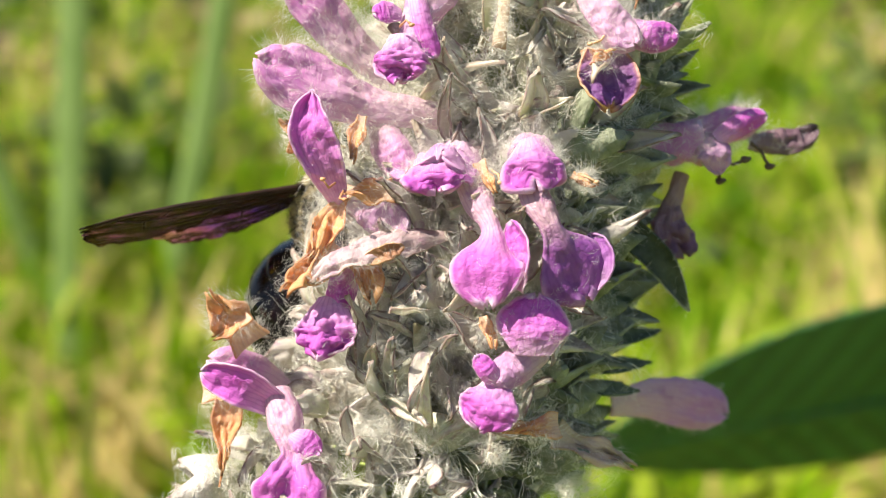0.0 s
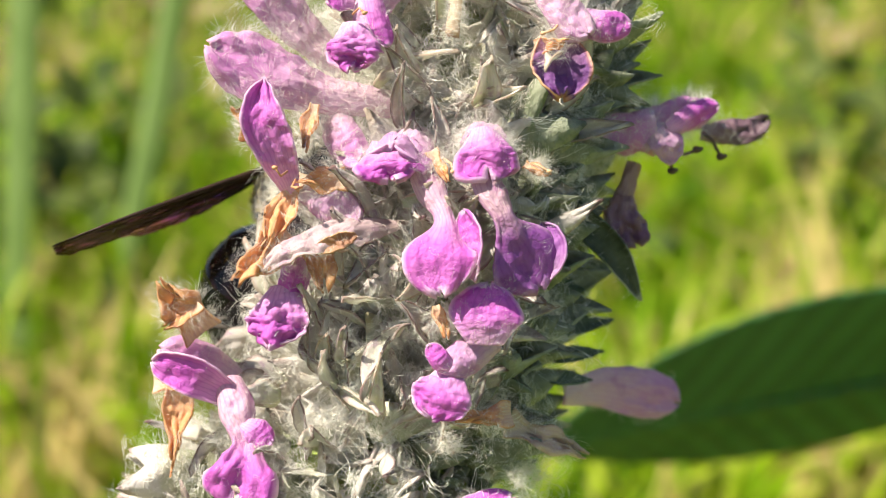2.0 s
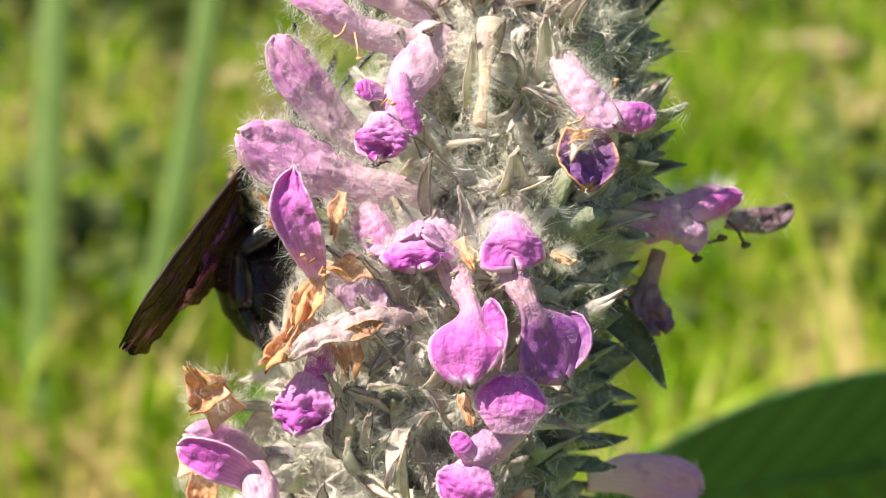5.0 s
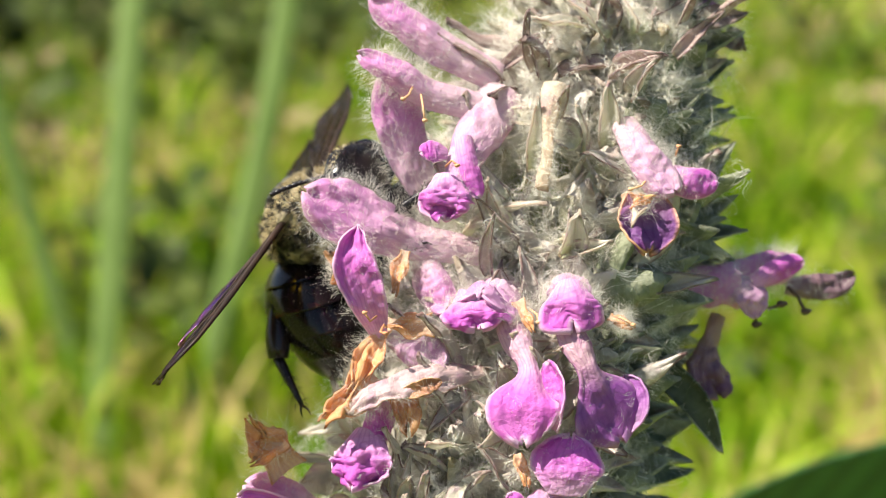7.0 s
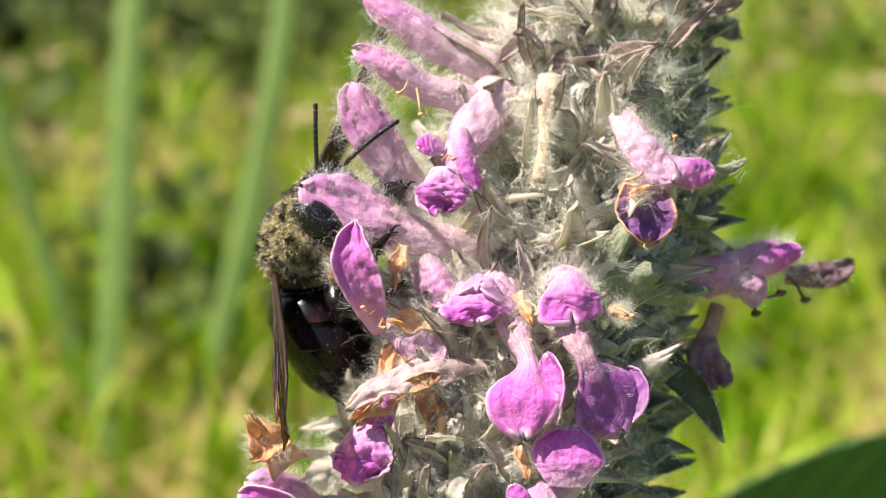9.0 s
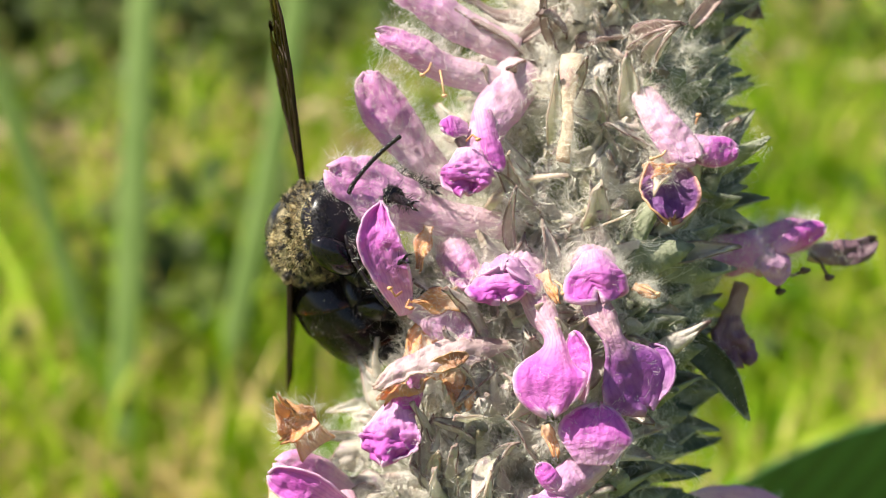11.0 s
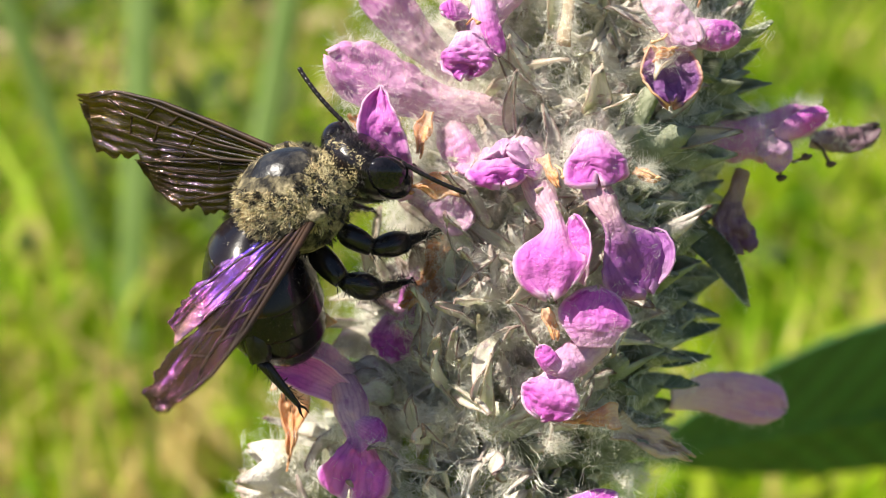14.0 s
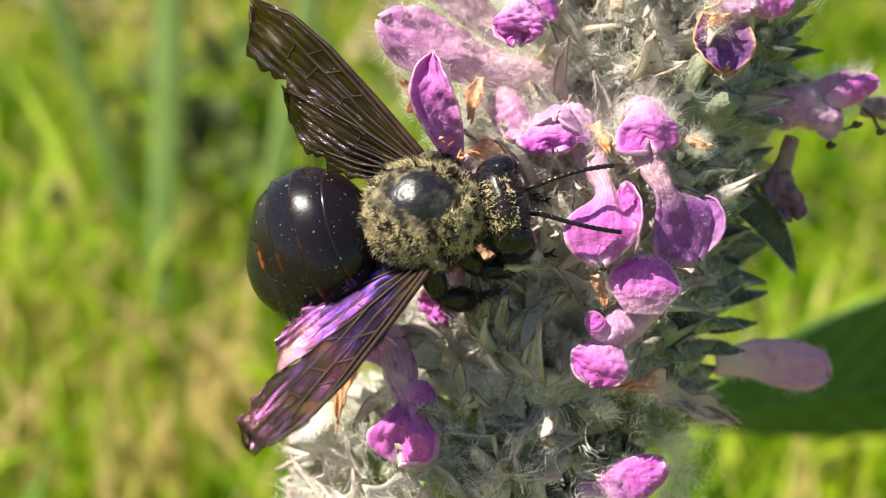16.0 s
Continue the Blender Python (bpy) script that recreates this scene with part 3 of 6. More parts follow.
def broad_blade(base, tip, width, bow):
    """A long grass leaf with a keel, rising from the ground."""
    base, tip = np.array(base), np.array(tip)
    s = np.linspace(0, 1, 14)[:, None]
    q = np.linspace(-1, 1, 5)
    mid = base + (tip - base) * s + np.array(bow) * (s * (1 - s) * 4)
    wd = width / 2 * (0.75 + 0.25 * np.sin(np.pi * s)) * np.clip((1.02 - s) * 4, 0, 1)
    grid = np.stack([mid + np.array((1.0, 0.15, 0)) * wd * k + np.array((0, 1.0, 0)) * wd * 0.08 * abs(k) for k in q], 1)
    g = slab(Geo(), grid * 1000, 0.5, np.broadcast_to(s, (14, 5)))
    ob = new("broad_grass_blade", g.mesh("broad_grass_blade", blade_mat))
    keel = tube(Geo(), mid * 1000 + np.array((0, 0.6, 0)), np.linspace(0.8, 0.2, 14), 6)
    part("keel", keel, blade_mat, ob)
    return tagged(ob, "tall pale green blade of broad meadow grass", "grass blade", group="tall grass blades")


def build_broad_leaf():
    """The large toothed leaf that stands behind the spike and shows its shaded side."""
    leaf = new("broad_leaf")
    tip, root = np.array((28.0, -37.2, -139.0)), np.array((144.0, -15.2, -150.0))
    leaf.matrix_world = SPIKE @ axes(tip, y=root - tip, z=(0.15, -0.76, 0.62))
    nu, nv, length, width = 80, 25, 118.0, 53.0
    s, q = np.linspace(0, 1, nu)[:, None], np.linspace(-1, 1, nv)[None]
    w = np.sin(np.pi * np.clip(s, 0, 1) ** 0.92 * 0.97) ** 0.85 * width * 0.5 + 0.15
    teeth = 1 + 0.028 * (np.abs((s * 24) % 1 - 0.3)) * np.abs(q) ** 8
    x, y = q * w * teeth, s * length - 2.0 * np.abs(q) ** 1.5
    ribs = np.sin((s * 15 - np.abs(q) * 2.4) * 2 * np.pi)
    z = -3.4 * np.abs(q) * (w / width * 2) + 6.0 * s ** 2 + 0.14 * ribs + 0.25 * np.sin(9 * s + 4 * q)
    grid = np.stack(np.broadcast_arrays(x, y, z), -1)
    part("blade", slab(Geo(), grid, 0.5, 0.35 + 0.35 * ribs * np.ones_like(q)), leaf_mat, leaf)
    rib = Geo()
    yy = np.linspace(0, length, 24)
    tube(rib, np.stack([0 * yy, yy, 6.0 * (yy / length) ** 2 + 0.3], 1), np.linspace(0.35, 1.3, 24), 6)
    for k in range(2, 13):
        y0 = length * k / 14
        half = float(np.interp(y0 - 6, s[:, 0] * length, w[:, 0]))
        for sd in (-1, 1):
            pts = [(sd * half * t * 0.9, y0 - 9 * t, 6.0 * ((y0 - 9 * t) / length) ** 2 - 3.4 * t * half / width * 2 + 0.28) for t in np.linspace(0, 1, 6)]
            tube(rib, pts, np.linspace(0.35, 0.12, 6), 5)
    part("midrib", rib, leaf_mat, leaf)
    stalk = Geo()
    foot = leaf.matrix_world.inverted() @ Vector((0.16, 0.20, 0.0))
    a, b = np.array((0, length - 2, 6.0)), np.array(foot) * 1000
    tube(stalk, [a + (b - a) * t + np.array((0, 26, 6.0)) * t * (1 - t) * 2 for t in np.linspace(0, 1, 10)], np.linspace(1.6, 2.4, 10), 8)
    part("leaf_stalk", stalk, leaf_mat, leaf)
    tagged(leaf, "large dark green toothed leaf in shade on its stalk", "leaf")


build_ground()
build_grass()
build_broad_leaf()
r_spots = np.random.default_rng(77)
leaf_patches("meadow_weeds", [(-0.38, 1.48), (-0.32, 1.42), (-0.36, 1.68), (-0.16, 1.36), (-0.10, 1.56), (-0.04, 1.30), (0.03, 1.42), (-0.26, 1.72), (-0.33, 1.0), (-0.20, 0.62), (0.26, 0.60), (0.05, 0.60), (-0.52, 1.7), (-0.60, 1.85), (-0.45, 1.9), (-0.56, 1.55), (-0.68, 1.7), (-0.5, 2.1), (-0.7, 2.1), (-0.3, 2.0), (-0.40, 1.3), (-0.30, 1.4), (-0.18, 1.38), (-0.08, 1.3), (-0.45, 1.1), (-0.24, 1.55), (-0.1, 1.5), (0.02, 1.42)]
             + [(r_spots.uniform(-0.7, 0.7), r_spots.uniform(0.45, 2.2)) for _ in range(18)], 40, 0.035, 0.11, 0.028, weed_mat, 5,
             "dark green low weeds among the grass", "weeds")
leaf_patches("dry_litter", [(-0.42, 1.50), (-0.50, 1.72), (-0.34, 1.36), (-0.62, 1.95), (-0.44, 1.30), (-0.38, 1.62), (-0.28, 0.90), (-0.18, 0.86), (-0.13, 1.02), (-0.24, 1.10), (-0.08, 0.78)]
             + [(r_spots.uniform(-0.7, 0.7), r_spots.uniform(0.45, 2.2)) for _ in range(30)], 40, 0.03, 0.075, 0.026, litter_mat, 6,
             "tan dry leaves and stalks lying in the grass", "leaf litter")
leaf_patches("tall_weeds", [(-0.5 + 0.24 * r_spots.normal(), 1.95 + 0.33 * r_spots.normal()) for _ in range(60)], 60, 0.05, 0.14, 0.05, weed_mat, 9, "dark green taller weeds in the meadow", "weeds")
leaf_patches("dry_stalks", [(r_spots.uniform(-0.8, -0.15), r_spots.uniform(1.15, 2.3)) for _ in range(14)], 30, 0.045, 0.08, 0.05, litter_mat, 12, "tan dry stalks standing in the meadow", "dry grass")
broad_blade((-0.163, 0.42, 0.0), (-0.165, 0.62, 0.34), 0.014, (0.0, 0.0, 0.0))
broad_blade((-0.145, 0.46, 0.0), (-0.088, 0.66, 0.36), 0.013, (0.015, 0.0, 0.0))
broad_blade((-0.175, 0.50, 0.0), (-0.300, 0.60, 0.33), 0.011, (0.01, 0.0, 0.0))


# ---- the flowering plant ----
plant = new("lambs_ear_plant")
plant.location = (-0.016, -0.010, 0.0)
TO_PLANT = Matrix.Translation((0.016, 0.010, 0.0)) @ SPIKE


def axis_at(v):
    """The spike's leaning axis and the reach of its calyces at height v."""
    return np.array((3.0 + 0.262 * v, v, 0.0)), float(np.interp(v, (-40, -26, -17, -15, -5, 10, 22, 33, 48), (13, 17.0, 16.0, 12.9, 13.0, 13.0, 12.0, 9.8, 6.5)))


def build_stem():
    g = Geo()
    low = np.array(SPIKE.inverted() @ Vector((-0.016, -0.010, -0.002))) * 1000
    pts = [low, low * 0.72 + np.array((-3.0, -12, 0)), low * 0.42 + np.array((-4.0, -14, 0)), axis_at(-36)[0]]
    radii = [3.2, 2.8, 2.6, 2.6]
    for v in np.linspace(-33, 50, 34):
        c, reach = axis_at(v)
        pts.append(c + rng.normal(size=3) * 0.15)
        radii.append(max(reach - 6.8 - 1.2 * abs(math.sin(v * 0.33)), 0.8))
    tube(g, pts, radii, 16)
    part("stem", g, stem_mat, plant, "woolly grey-green stem", TO_PLANT)


def calyx_mesh(seed):
    """A woolly cup with five pointed teeth, along z."""
    r = np.random.default_rng(seed)
    nu, nv = 9, 31
    s, th = np.linspace(0, 1, nu)[:, None], np.linspace(0, 2 * np.pi, nv)[None]
    tooth = np.abs(((th * 5 / (2 * np.pi) + 0.5) % 1) - 0.5) * 2
    tooth = tooth ** 1.25 * (0.7 + 0.3 * np.sin(th + seed))
    length = r.uniform(6.8, 8.4)
    top = 0.62 + 0.38 * tooth
    z = s * top * length
    rad = 1.3 + 1.35 * np.clip(s * 1.5, 0, 1) ** 1.2 + 0.75 * tooth * np.clip(s - 0.62, 0, 1) * 2.2 - 0.7 * (1 - tooth) * np.clip(s - 0.7, 0, 1) * 3
    rad = 0.86 * rad * (1 + 0.13 * np.cos(2 * th + seed * 1.7)) + 0.10 * np.cos(10 * th) * s
    crook = r.normal(size=2) * 0.6
    x, y = rad * np.cos(th) + crook[0] * s ** 2, rad * np.sin(th) + crook[1] * s ** 2
    grid = np.stack(np.broadcast_arrays(x, y, z), -1)
    cup = slab(Geo(), grid, 0.22, np.clip(s * (0.72 + 0.3 * tooth), 0, 1))
    n = 390
    i, j = r.integers(2, nu, n), r.integers(0, nv - 1, n)
    root = grid[i, j] + r.normal(size=(n, 3)) * 0.15
    out = np.stack([np.cos(th[0, j]), np.sin(th[0, j]), 0.75 + 0 * j], 1) + r.normal(size=(n, 3)) * 0.5
    wool = strands(Geo(), root, out, 2.7, 0.046, 1.1, segs=8, seed=seed, lock=5)
    m = 210 if seed % 2 else 30
    inner = np.stack([r.normal(size=m) * 0.9, r.normal(size=m) * 0.9, length * r.uniform(0.45, 0.7, m)], 1)
    strands(wool, inner, r.normal(size=(m, 3)) * 0.7 + np.array((0, 0, 1.0)), 2.4, 0.046, 1.1, segs=7, seed=seed + 20, lock=4)
    return cup.mesh("calyx", calyx_mat), wool.mesh("wool", wool_mat), cup.mesh("calyx", shaded_green_calyx)


def build_calyces():
    kinds = [calyx_mesh(s) for s in range(7)]
    n = 340
    for k in range(n):
        v = -33 + 80 * (k + 0.5) / n
        c, reach = axis_at(v)
        a = k * 2.39996 + rng.normal() * 0.12
        v += rng.normal() * 0.8
        reach *= rng.uniform(0.9, 1.06)
        if -14 < v < 16 and math.cos(a) > 0.5:
            reach *= 1.13
        if v < -15.5:
            reach *= 1 - 0.30 * math.cos(a)
        out = np.array((math.cos(a), 0.0, math.sin(a)))
        d = unit(out + np.array((0.08, 0.42 + rng.normal() * 0.22, 0)) + rng.normal(size=3) * 0.17)
        foot = axis_at(v)[0] + out * reach - d * 7.4
        cup, wool, bare = kinds[k % 7]
        # right-hand calyces get the shade-darkened colour, and only half keep their wool
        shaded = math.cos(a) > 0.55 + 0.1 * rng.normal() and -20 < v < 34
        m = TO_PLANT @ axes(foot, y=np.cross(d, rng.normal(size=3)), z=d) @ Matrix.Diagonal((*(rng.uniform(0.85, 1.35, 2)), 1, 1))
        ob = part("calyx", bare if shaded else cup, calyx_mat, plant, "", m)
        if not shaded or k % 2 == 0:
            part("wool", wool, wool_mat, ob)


def build_wool():
    """Tangled white wool between the calyces."""
    n = 25000
    r = np.random.default_rng(5)
    v = r.uniform(-34, 46, n)
    a = r.uniform(0, 2 * np.pi, n)
    reach = np.array([axis_at(x)[1] for x in v]) * r.uniform(0.82, 1.05, n)
    keep = (np.cos(a) < 0.5) | (r.random(n) < 0.45)
    v, a, reach, n = v[keep], a[keep], reach[keep], int(keep.sum())
    root = np.stack([3.0 + 0.262 * v + np.cos(a) * reach, v, np.sin(a) * reach], 1)
    d = 0.35 * np.stack([np.cos(a), 0.3 + 0 * a, np.sin(a)], 1) + r.normal(size=(n, 3)) * 0.8
    ob = part("tangled_wool", strands(Geo(), root, d, 3.4, 0.056, 1.15, segs=8, seed=9, lock=6), wool_mat, plant, "tangled white woolly hairs", TO_PLANT)
    tagged(ob, kind="stuff")
    tufts = Geo()
    for k in range(95):
        v, a = r.uniform(-30, 29), r.uniform(0.12 * np.pi, 1.05 * np.pi) if k % 6 else r.uniform(1.05 * np.pi, 1.7 * np.pi)
        c, reach = axis_at(v)
        centre = c + np.array((math.cos(a), 0.15, math.sin(a))) * reach * r.uniform(0.9, 1.0)
        d = r.normal(size=(300, 3))
        d /= np.linalg.norm(d, axis=1, keepdims=True)
        strands(tufts, centre + d * r.uniform(0.5, 1.1), d + r.normal(size=(300, 3)) * 0.5, r.uniform(1.5, 2.7), 0.046, 1.25, segs=7, seed=300 + k, lock=3)
    # single long hairs that stand out of the wool
    n = 2800
    v, a = r.uniform(-33, 44, n), r.uniform(-0.35 * np.pi, 1.35 * np.pi, n)
    reach = np.array([axis_at(x)[1] for x in v]) * r.uniform(0.9, 1.06, n)
    root = np.stack([3.0 + 0.262 * v + np.cos(a) * reach, v, np.sin(a) * reach], 1)
    d = np.stack([np.cos(a), 0.5 + 0 * a, np.sin(a)], 1) + r.normal(size=(n, 3)) * 0.7
    ob = part("stray_hairs", strands(Geo(), root, d, 3.4, 0.05, 0.5, segs=6, seed=77), wool_mat, plant, "long single white hairs", TO_PLANT)
    tagged(ob, kind="stuff")
    ob = part("tufted_wool", tufts, wool_mat, plant, "dense white tufts of wool", TO_PLANT)
    tagged(ob, kind="stuff")


def corolla(name, kind, root, tip, width, mat, face=(0, 0.15, 1), hairs=0, label="", hair=1.5, hair_face=1.0, tagseed=0, **shape):
    """One lip, hood, tube or shrivelled petal of a flower, rooted in the spike."""
    root, tip = np.array(root, float), np.array(tip, float)
    length = float(np.linalg.norm(tip - root))
    g, grid = petal(Geo(), length, width, kind=kind, seed=tagseed, **shape)
    ob = part(name, g, mat, plant, label, TO_PLANT @ axes(root, y=tip - root, z=face))
    if hairs:
        part("hairs", fuzz(Geo(), grid, hairs, hair, seed=tagseed + 40, face=hair_face), wool_mat, ob)
    return ob


def smooth_line(points, n):
    """Even samples of a curve that glides through the points, of any number of columns."""
    p = np.asarray(points, float)
    p = np.vstack([2 * p[0] - p[1], p, 2 * p[-1] - p[-2]])
    t = np.linspace(0, len(p) - 3 - 1e-9, n)
    i, f = t.astype(int), (t % 1)[:, None]
    a, b, c, d = p[i], p[i + 1], p[i + 2], p[i + 3]
    return 0.5 * (2 * b + (c - a) * f + (2 * a - 5 * b + 4 * c - d) * f ** 2 + (3 * b - a - 3 * c + d) * f ** 3)


def sheet(name, rows, mat, face=(0, 0.15, 1), round_from=0.8, crumple=0.07, ruffle=0.10, notch=0.05, hairs=0, hair=0.9, hair_face=-1.0, label="", seed=0, thick=0.14, nu=36, nv=25):
    """A petal along a curved spine. rows: u, v, w, the width along its arc, and how far it is rolled (1: half a tube, edges away from the viewer)."""
    r = np.random.default_rng(seed + 900)
    line = smooth_line(rows, nu)
    spine, width, roll = line[:, :3], np.maximum(line[:, 3], 0.05), line[:, 4]
    root = spine[0].copy()
    tang = np.gradient(spine, axis=0)
    tang /= np.linalg.norm(tang, axis=1, keepdims=True)
    nrm = np.asarray(face, float) - (tang @ np.asarray(face, float))[:, None] * tang
    nrm /= np.linalg.norm(nrm, axis=1, keepdims=True)
    side = np.cross(tang, nrm)
    s, q = np.linspace(0, 1, nu)[:, None], np.linspace(-1, 1, nv)[None]
    w = width[:, None] * np.sqrt(np.clip(1 - np.clip((s - round_from) / (1.001 - round_from), 0, 1) ** 2.4, 0.02, 1))
    half = np.where(np.abs(roll) < 0.02, 0.02, roll)[:, None] * math.pi / 2
    x, z = w / 2 * np.sin(q * half) / half, -w / 2 * (1 - np.cos(q * half)) / half
    ph = r.uniform(0, 6.28, 5)
    big = float(width.max())
    z = z + ruffle * big * s ** 1.4 * (0.30 * np.sin(5 * q + ph[0] + 3 * s) + 0.22 * np.abs(q) * np.sin(11 * q + ph[1] - 4 * s) + 0.18 * np.sin(9 * s + ph[2] + 2 * q))
    x = x + ruffle * big * 0.10 * np.sin(8 * s + ph[3]) * s
    slip = big * s ** 3 * (0.03 * np.sin(8 * q + ph[4]) + 0.022 * np.sin(19 * q + ph[1]) - notch * np.exp(-((q - 0.1) / 0.2) ** 2))
    for i in range(nu):
        for j in range(nv):
            p = Vector((float(x[i, j]) * 0.55 + seed * 3.1, float(s[i, 0]) * 4.0, 0))
            f = noise.noise(p) * 0.9 + noise.noise(p * 2.7) * 0.5 - abs(noise.noise(p * 1.6 + Vector((9, 0, 0)))) * 0.8 + 0.35 * noise.noise(p * 6.1)
            z[i, j] += crumple * big * f * min(1.0, 3 * s[i, 0])
            x[i, j] += crumple * big * 0.5 * noise.noise(p * 2.2 + Vector((3, 3, 7))) * s[i, 0]
    grid = (spine - root)[:, None] + side[:, None] * x[..., None] + nrm[:, None] * z[..., None] + tang[:, None] * slip[..., None]
    rim = np.maximum(np.clip((s - 0.93) / 0.07, 0, 1), np.clip((np.abs(q) - 0.88) / 0.12, 0, 1) * np.clip(s * 2.2 - 0.7, 0, 1))
    ob = part(name, slab(Geo(), grid, thick, 0.8 * s * (1 - rim) + rim), mat, plant, label, TO_PLANT @ Matrix.Translation(Vector(root) * MM))
    if hairs:
        part("hairs", fuzz(Geo(), grid, hairs, hair, seed=seed + 940, face=hair_face), wool_mat, ob)
    return ob


def corolla_tube(root, tip, r0, r1, mat, label="", bow=(0, 0, 0.6), hairs=200, seed=0):
    root, tip = np.array(root, float), np.array(tip, float)
    t = np.linspace(0, 1, 19)
    span = float(np.linalg.norm(tip - root))
    pts = np.stack([0.15 * np.sin(5 * t + seed), span * t, np.array(bow)[2] * np.sin(np.pi * t)], 1)
    g = tube(Geo(), pts, r0 + (r1 - r0) * t + 0.18 * np.sin(7 * t + seed), 22, 0.62)
    g.v = [tuple(np.array(p) + np.array((p[0], 0, p[2])) * (0.28 * noise.noise(Vector(p) * 0.9 + Vector((seed * 5, 0, 0))) - 0.22 * abs(noise.noise(Vector((p[0] * 1.6, p[1] * 0.5, p[2] * 1.6 + seed)))))) for p in g.v]
    ob = part("corolla_tube", g, mat, plant, label, TO_PLANT @ axes(root, y=tip - root, z=(0, 0.1, 1)))
    if hairs:
        r = np.random.default_rng(seed + 70)
        k, a = r.integers(0, 19, hairs), r.uniform(0, 6.28, hairs)
        d = np.stack([np.cos(a), 0.3 + 0 * a, np.sin(a)], 1)
        part("hairs", strands(Geo(), pts[k] + d * r1 * 0.8, d + r.normal(size=(hairs, 3)) * 0.4, 1.0, 0.028, 0.4, segs=4, seed=seed, lock=2), wool_mat, ob)
    return ob


def stamen(points, mat, tipsize=0.22, thick=0.09):
    """A bent filament with a small anther."""
    g = tube(Geo(), points, thick, 6)
    ball(g, points[-1], (tipsize, tipsize * 0.7, tipsize * 0.6), 10, 7, dent=0.4)
    return part("stamen", g, mat, plant, "", TO_PLANT)


build_stem()
build_calyces()
build_wool()

SOFT = dict(crumple=0.10, ruffle=0.18, hair=1.9)
# the long hoods that reach out over the bee, and those above them
hood_high = sheet("corolla_hood", [(-3.0, 13.6, 8.4, 2.4, 0.6), (-6.2, 16.4, 9.8, 3.6, 0.5), (-8.8, 19.5, 10.8, 4.4, 0.45), (-10.9, 22.5, 11.0, 3.6, 0.4)], lilac, (0.3, 0.2, 1), hairs=1900, label="long lilac hood, softly hairy", seed=1, **SOFT)
hood_left = sheet("corolla_hood", [(0.4, 10.8, 9.6, 2.6, 0.6), (-4.4, 11.5, 11.6, 3.6, 0.55), (-9.0, 13.0, 13.4, 5.4, 0.45), (-13.2, 14.7, 13.8, 5.0, 0.35)], lilac, (0.1, 0.3, 1), round_from=0.72, hairs=2300, label="long lilac hood, softly hairy", seed=2, **SOFT)
sheet("corolla_hood", [(1.8, 25.2, 9.0, 3.6, 0.8), (-2.6, 27.0, 10.4, 4.0, 0.75), (-5.8, 29.0, 11.0, 3.6, 0.7), (-8.9, 30.5, 11.0, 3.0, 0.6)], lilac, (0.2, 0.3, 1), hairs=1300, label="lilac hood, softly hairy", seed=3, **SOFT)
sheet("corolla_hood", [(0.8, 22.4, 10.2, 3.4, 0.8), (-3.6, 23.2, 12.0, 3.4, 0.75), (-6.6, 24.6, 13.0, 3.0, 0.7), (-9.5, 25.6, 13.0, 2.2, 0.6)], lilac, (0.1, 0.4, 1), hairs=1300, label="lilac hood, softly hairy", seed=4, **SOFT)
sheet("corolla_tube", [(2.0, 24.0, 9.6, 5.0, 0.7), (0.2, 20.6, 12.2, 5.0, 0.8), (-1.2, 17.8, 13.6, 3.6, 0.9), (-1.6, 15.4, 14.2, 3.0, 0.9)], pale_pink, (-0.1, 0.1, 1), round_from=0.9, hairs=500, hair=1.2, label="pale pink flower tube", seed=5)
sheet("corolla_lip", [(-1.2, 19.4, 13.6, 1.6, 0.7), (-0.7, 17.0, 14.6, 1.9, 0.7), (0.1, 14.4, 14.6, 1.5, 0.5)], magenta, (0.2, 0.1, 1), hairs=100, label="narrow magenta petal edge", seed=6)
sheet("corolla_lip", [(-2.3, 16.2, 14.8, 2.0, 0.4), (-2.6, 14.4, 15.8, 4.6, 0.5), (-2.8, 12.5, 15.4, 3.8, 0.3)], magenta, (-0.1, 0.6, 1), round_from=0.6, crumple=0.15, ruffle=0.4, hairs=200, label="small crumpled magenta lip", seed=7)
sheet("corolla_lip", [(-2.4, 17.9, 13.4, 1.0, 0.4), (-3.4, 18.0, 14.2, 1.9, 0.4), (-4.4, 17.8, 14.4, 1.2, 0.2)], magenta, (0, 0.2, 1), hairs=60, label="small magenta petal tip", seed=8)
fold_left = sheet("corolla_lip", [(-7.2, 3.5, 13.2, 1.1, 0.2), (-8.0, 6.2, 15.2, 2.9, -0.4), (-9.0, 9.0, 16.2, 3.5, -0.5), (-8.9, 11.9, 15.8, 0.8, -0.4)], magenta, (-0.15, 0.2, 1), round_from=0.9, crumple=0.10, ruffle=0.2, notch=0.0, hairs=420, hair_face=1.0, label="folded magenta petal", seed=9)
sheet("corolla_hood", [(-4.6, 10.6, 10.2, 2.2, 0.7), (-3.8, 8.2, 12.0, 3.8, 0.8), (-2.2, 5.8, 13.2, 2.6, 0.7)], lilac, (-0.3, 0.1, 1), hairs=600, label="pale pink folded hood", seed=10, **SOFT)
sheet("corolla_lip", [(-6.9, 4.0, 13.0, 1.4, 0.6), (-5.0, 3.4, 14.0, 3.0, 0.6), (-2.2, 1.6, 13.8, 3.6, 0.5)], pale_pink, (0, 0.3, 1), hairs=300, label="pale pink drooping petal", seed=11, **SOFT)
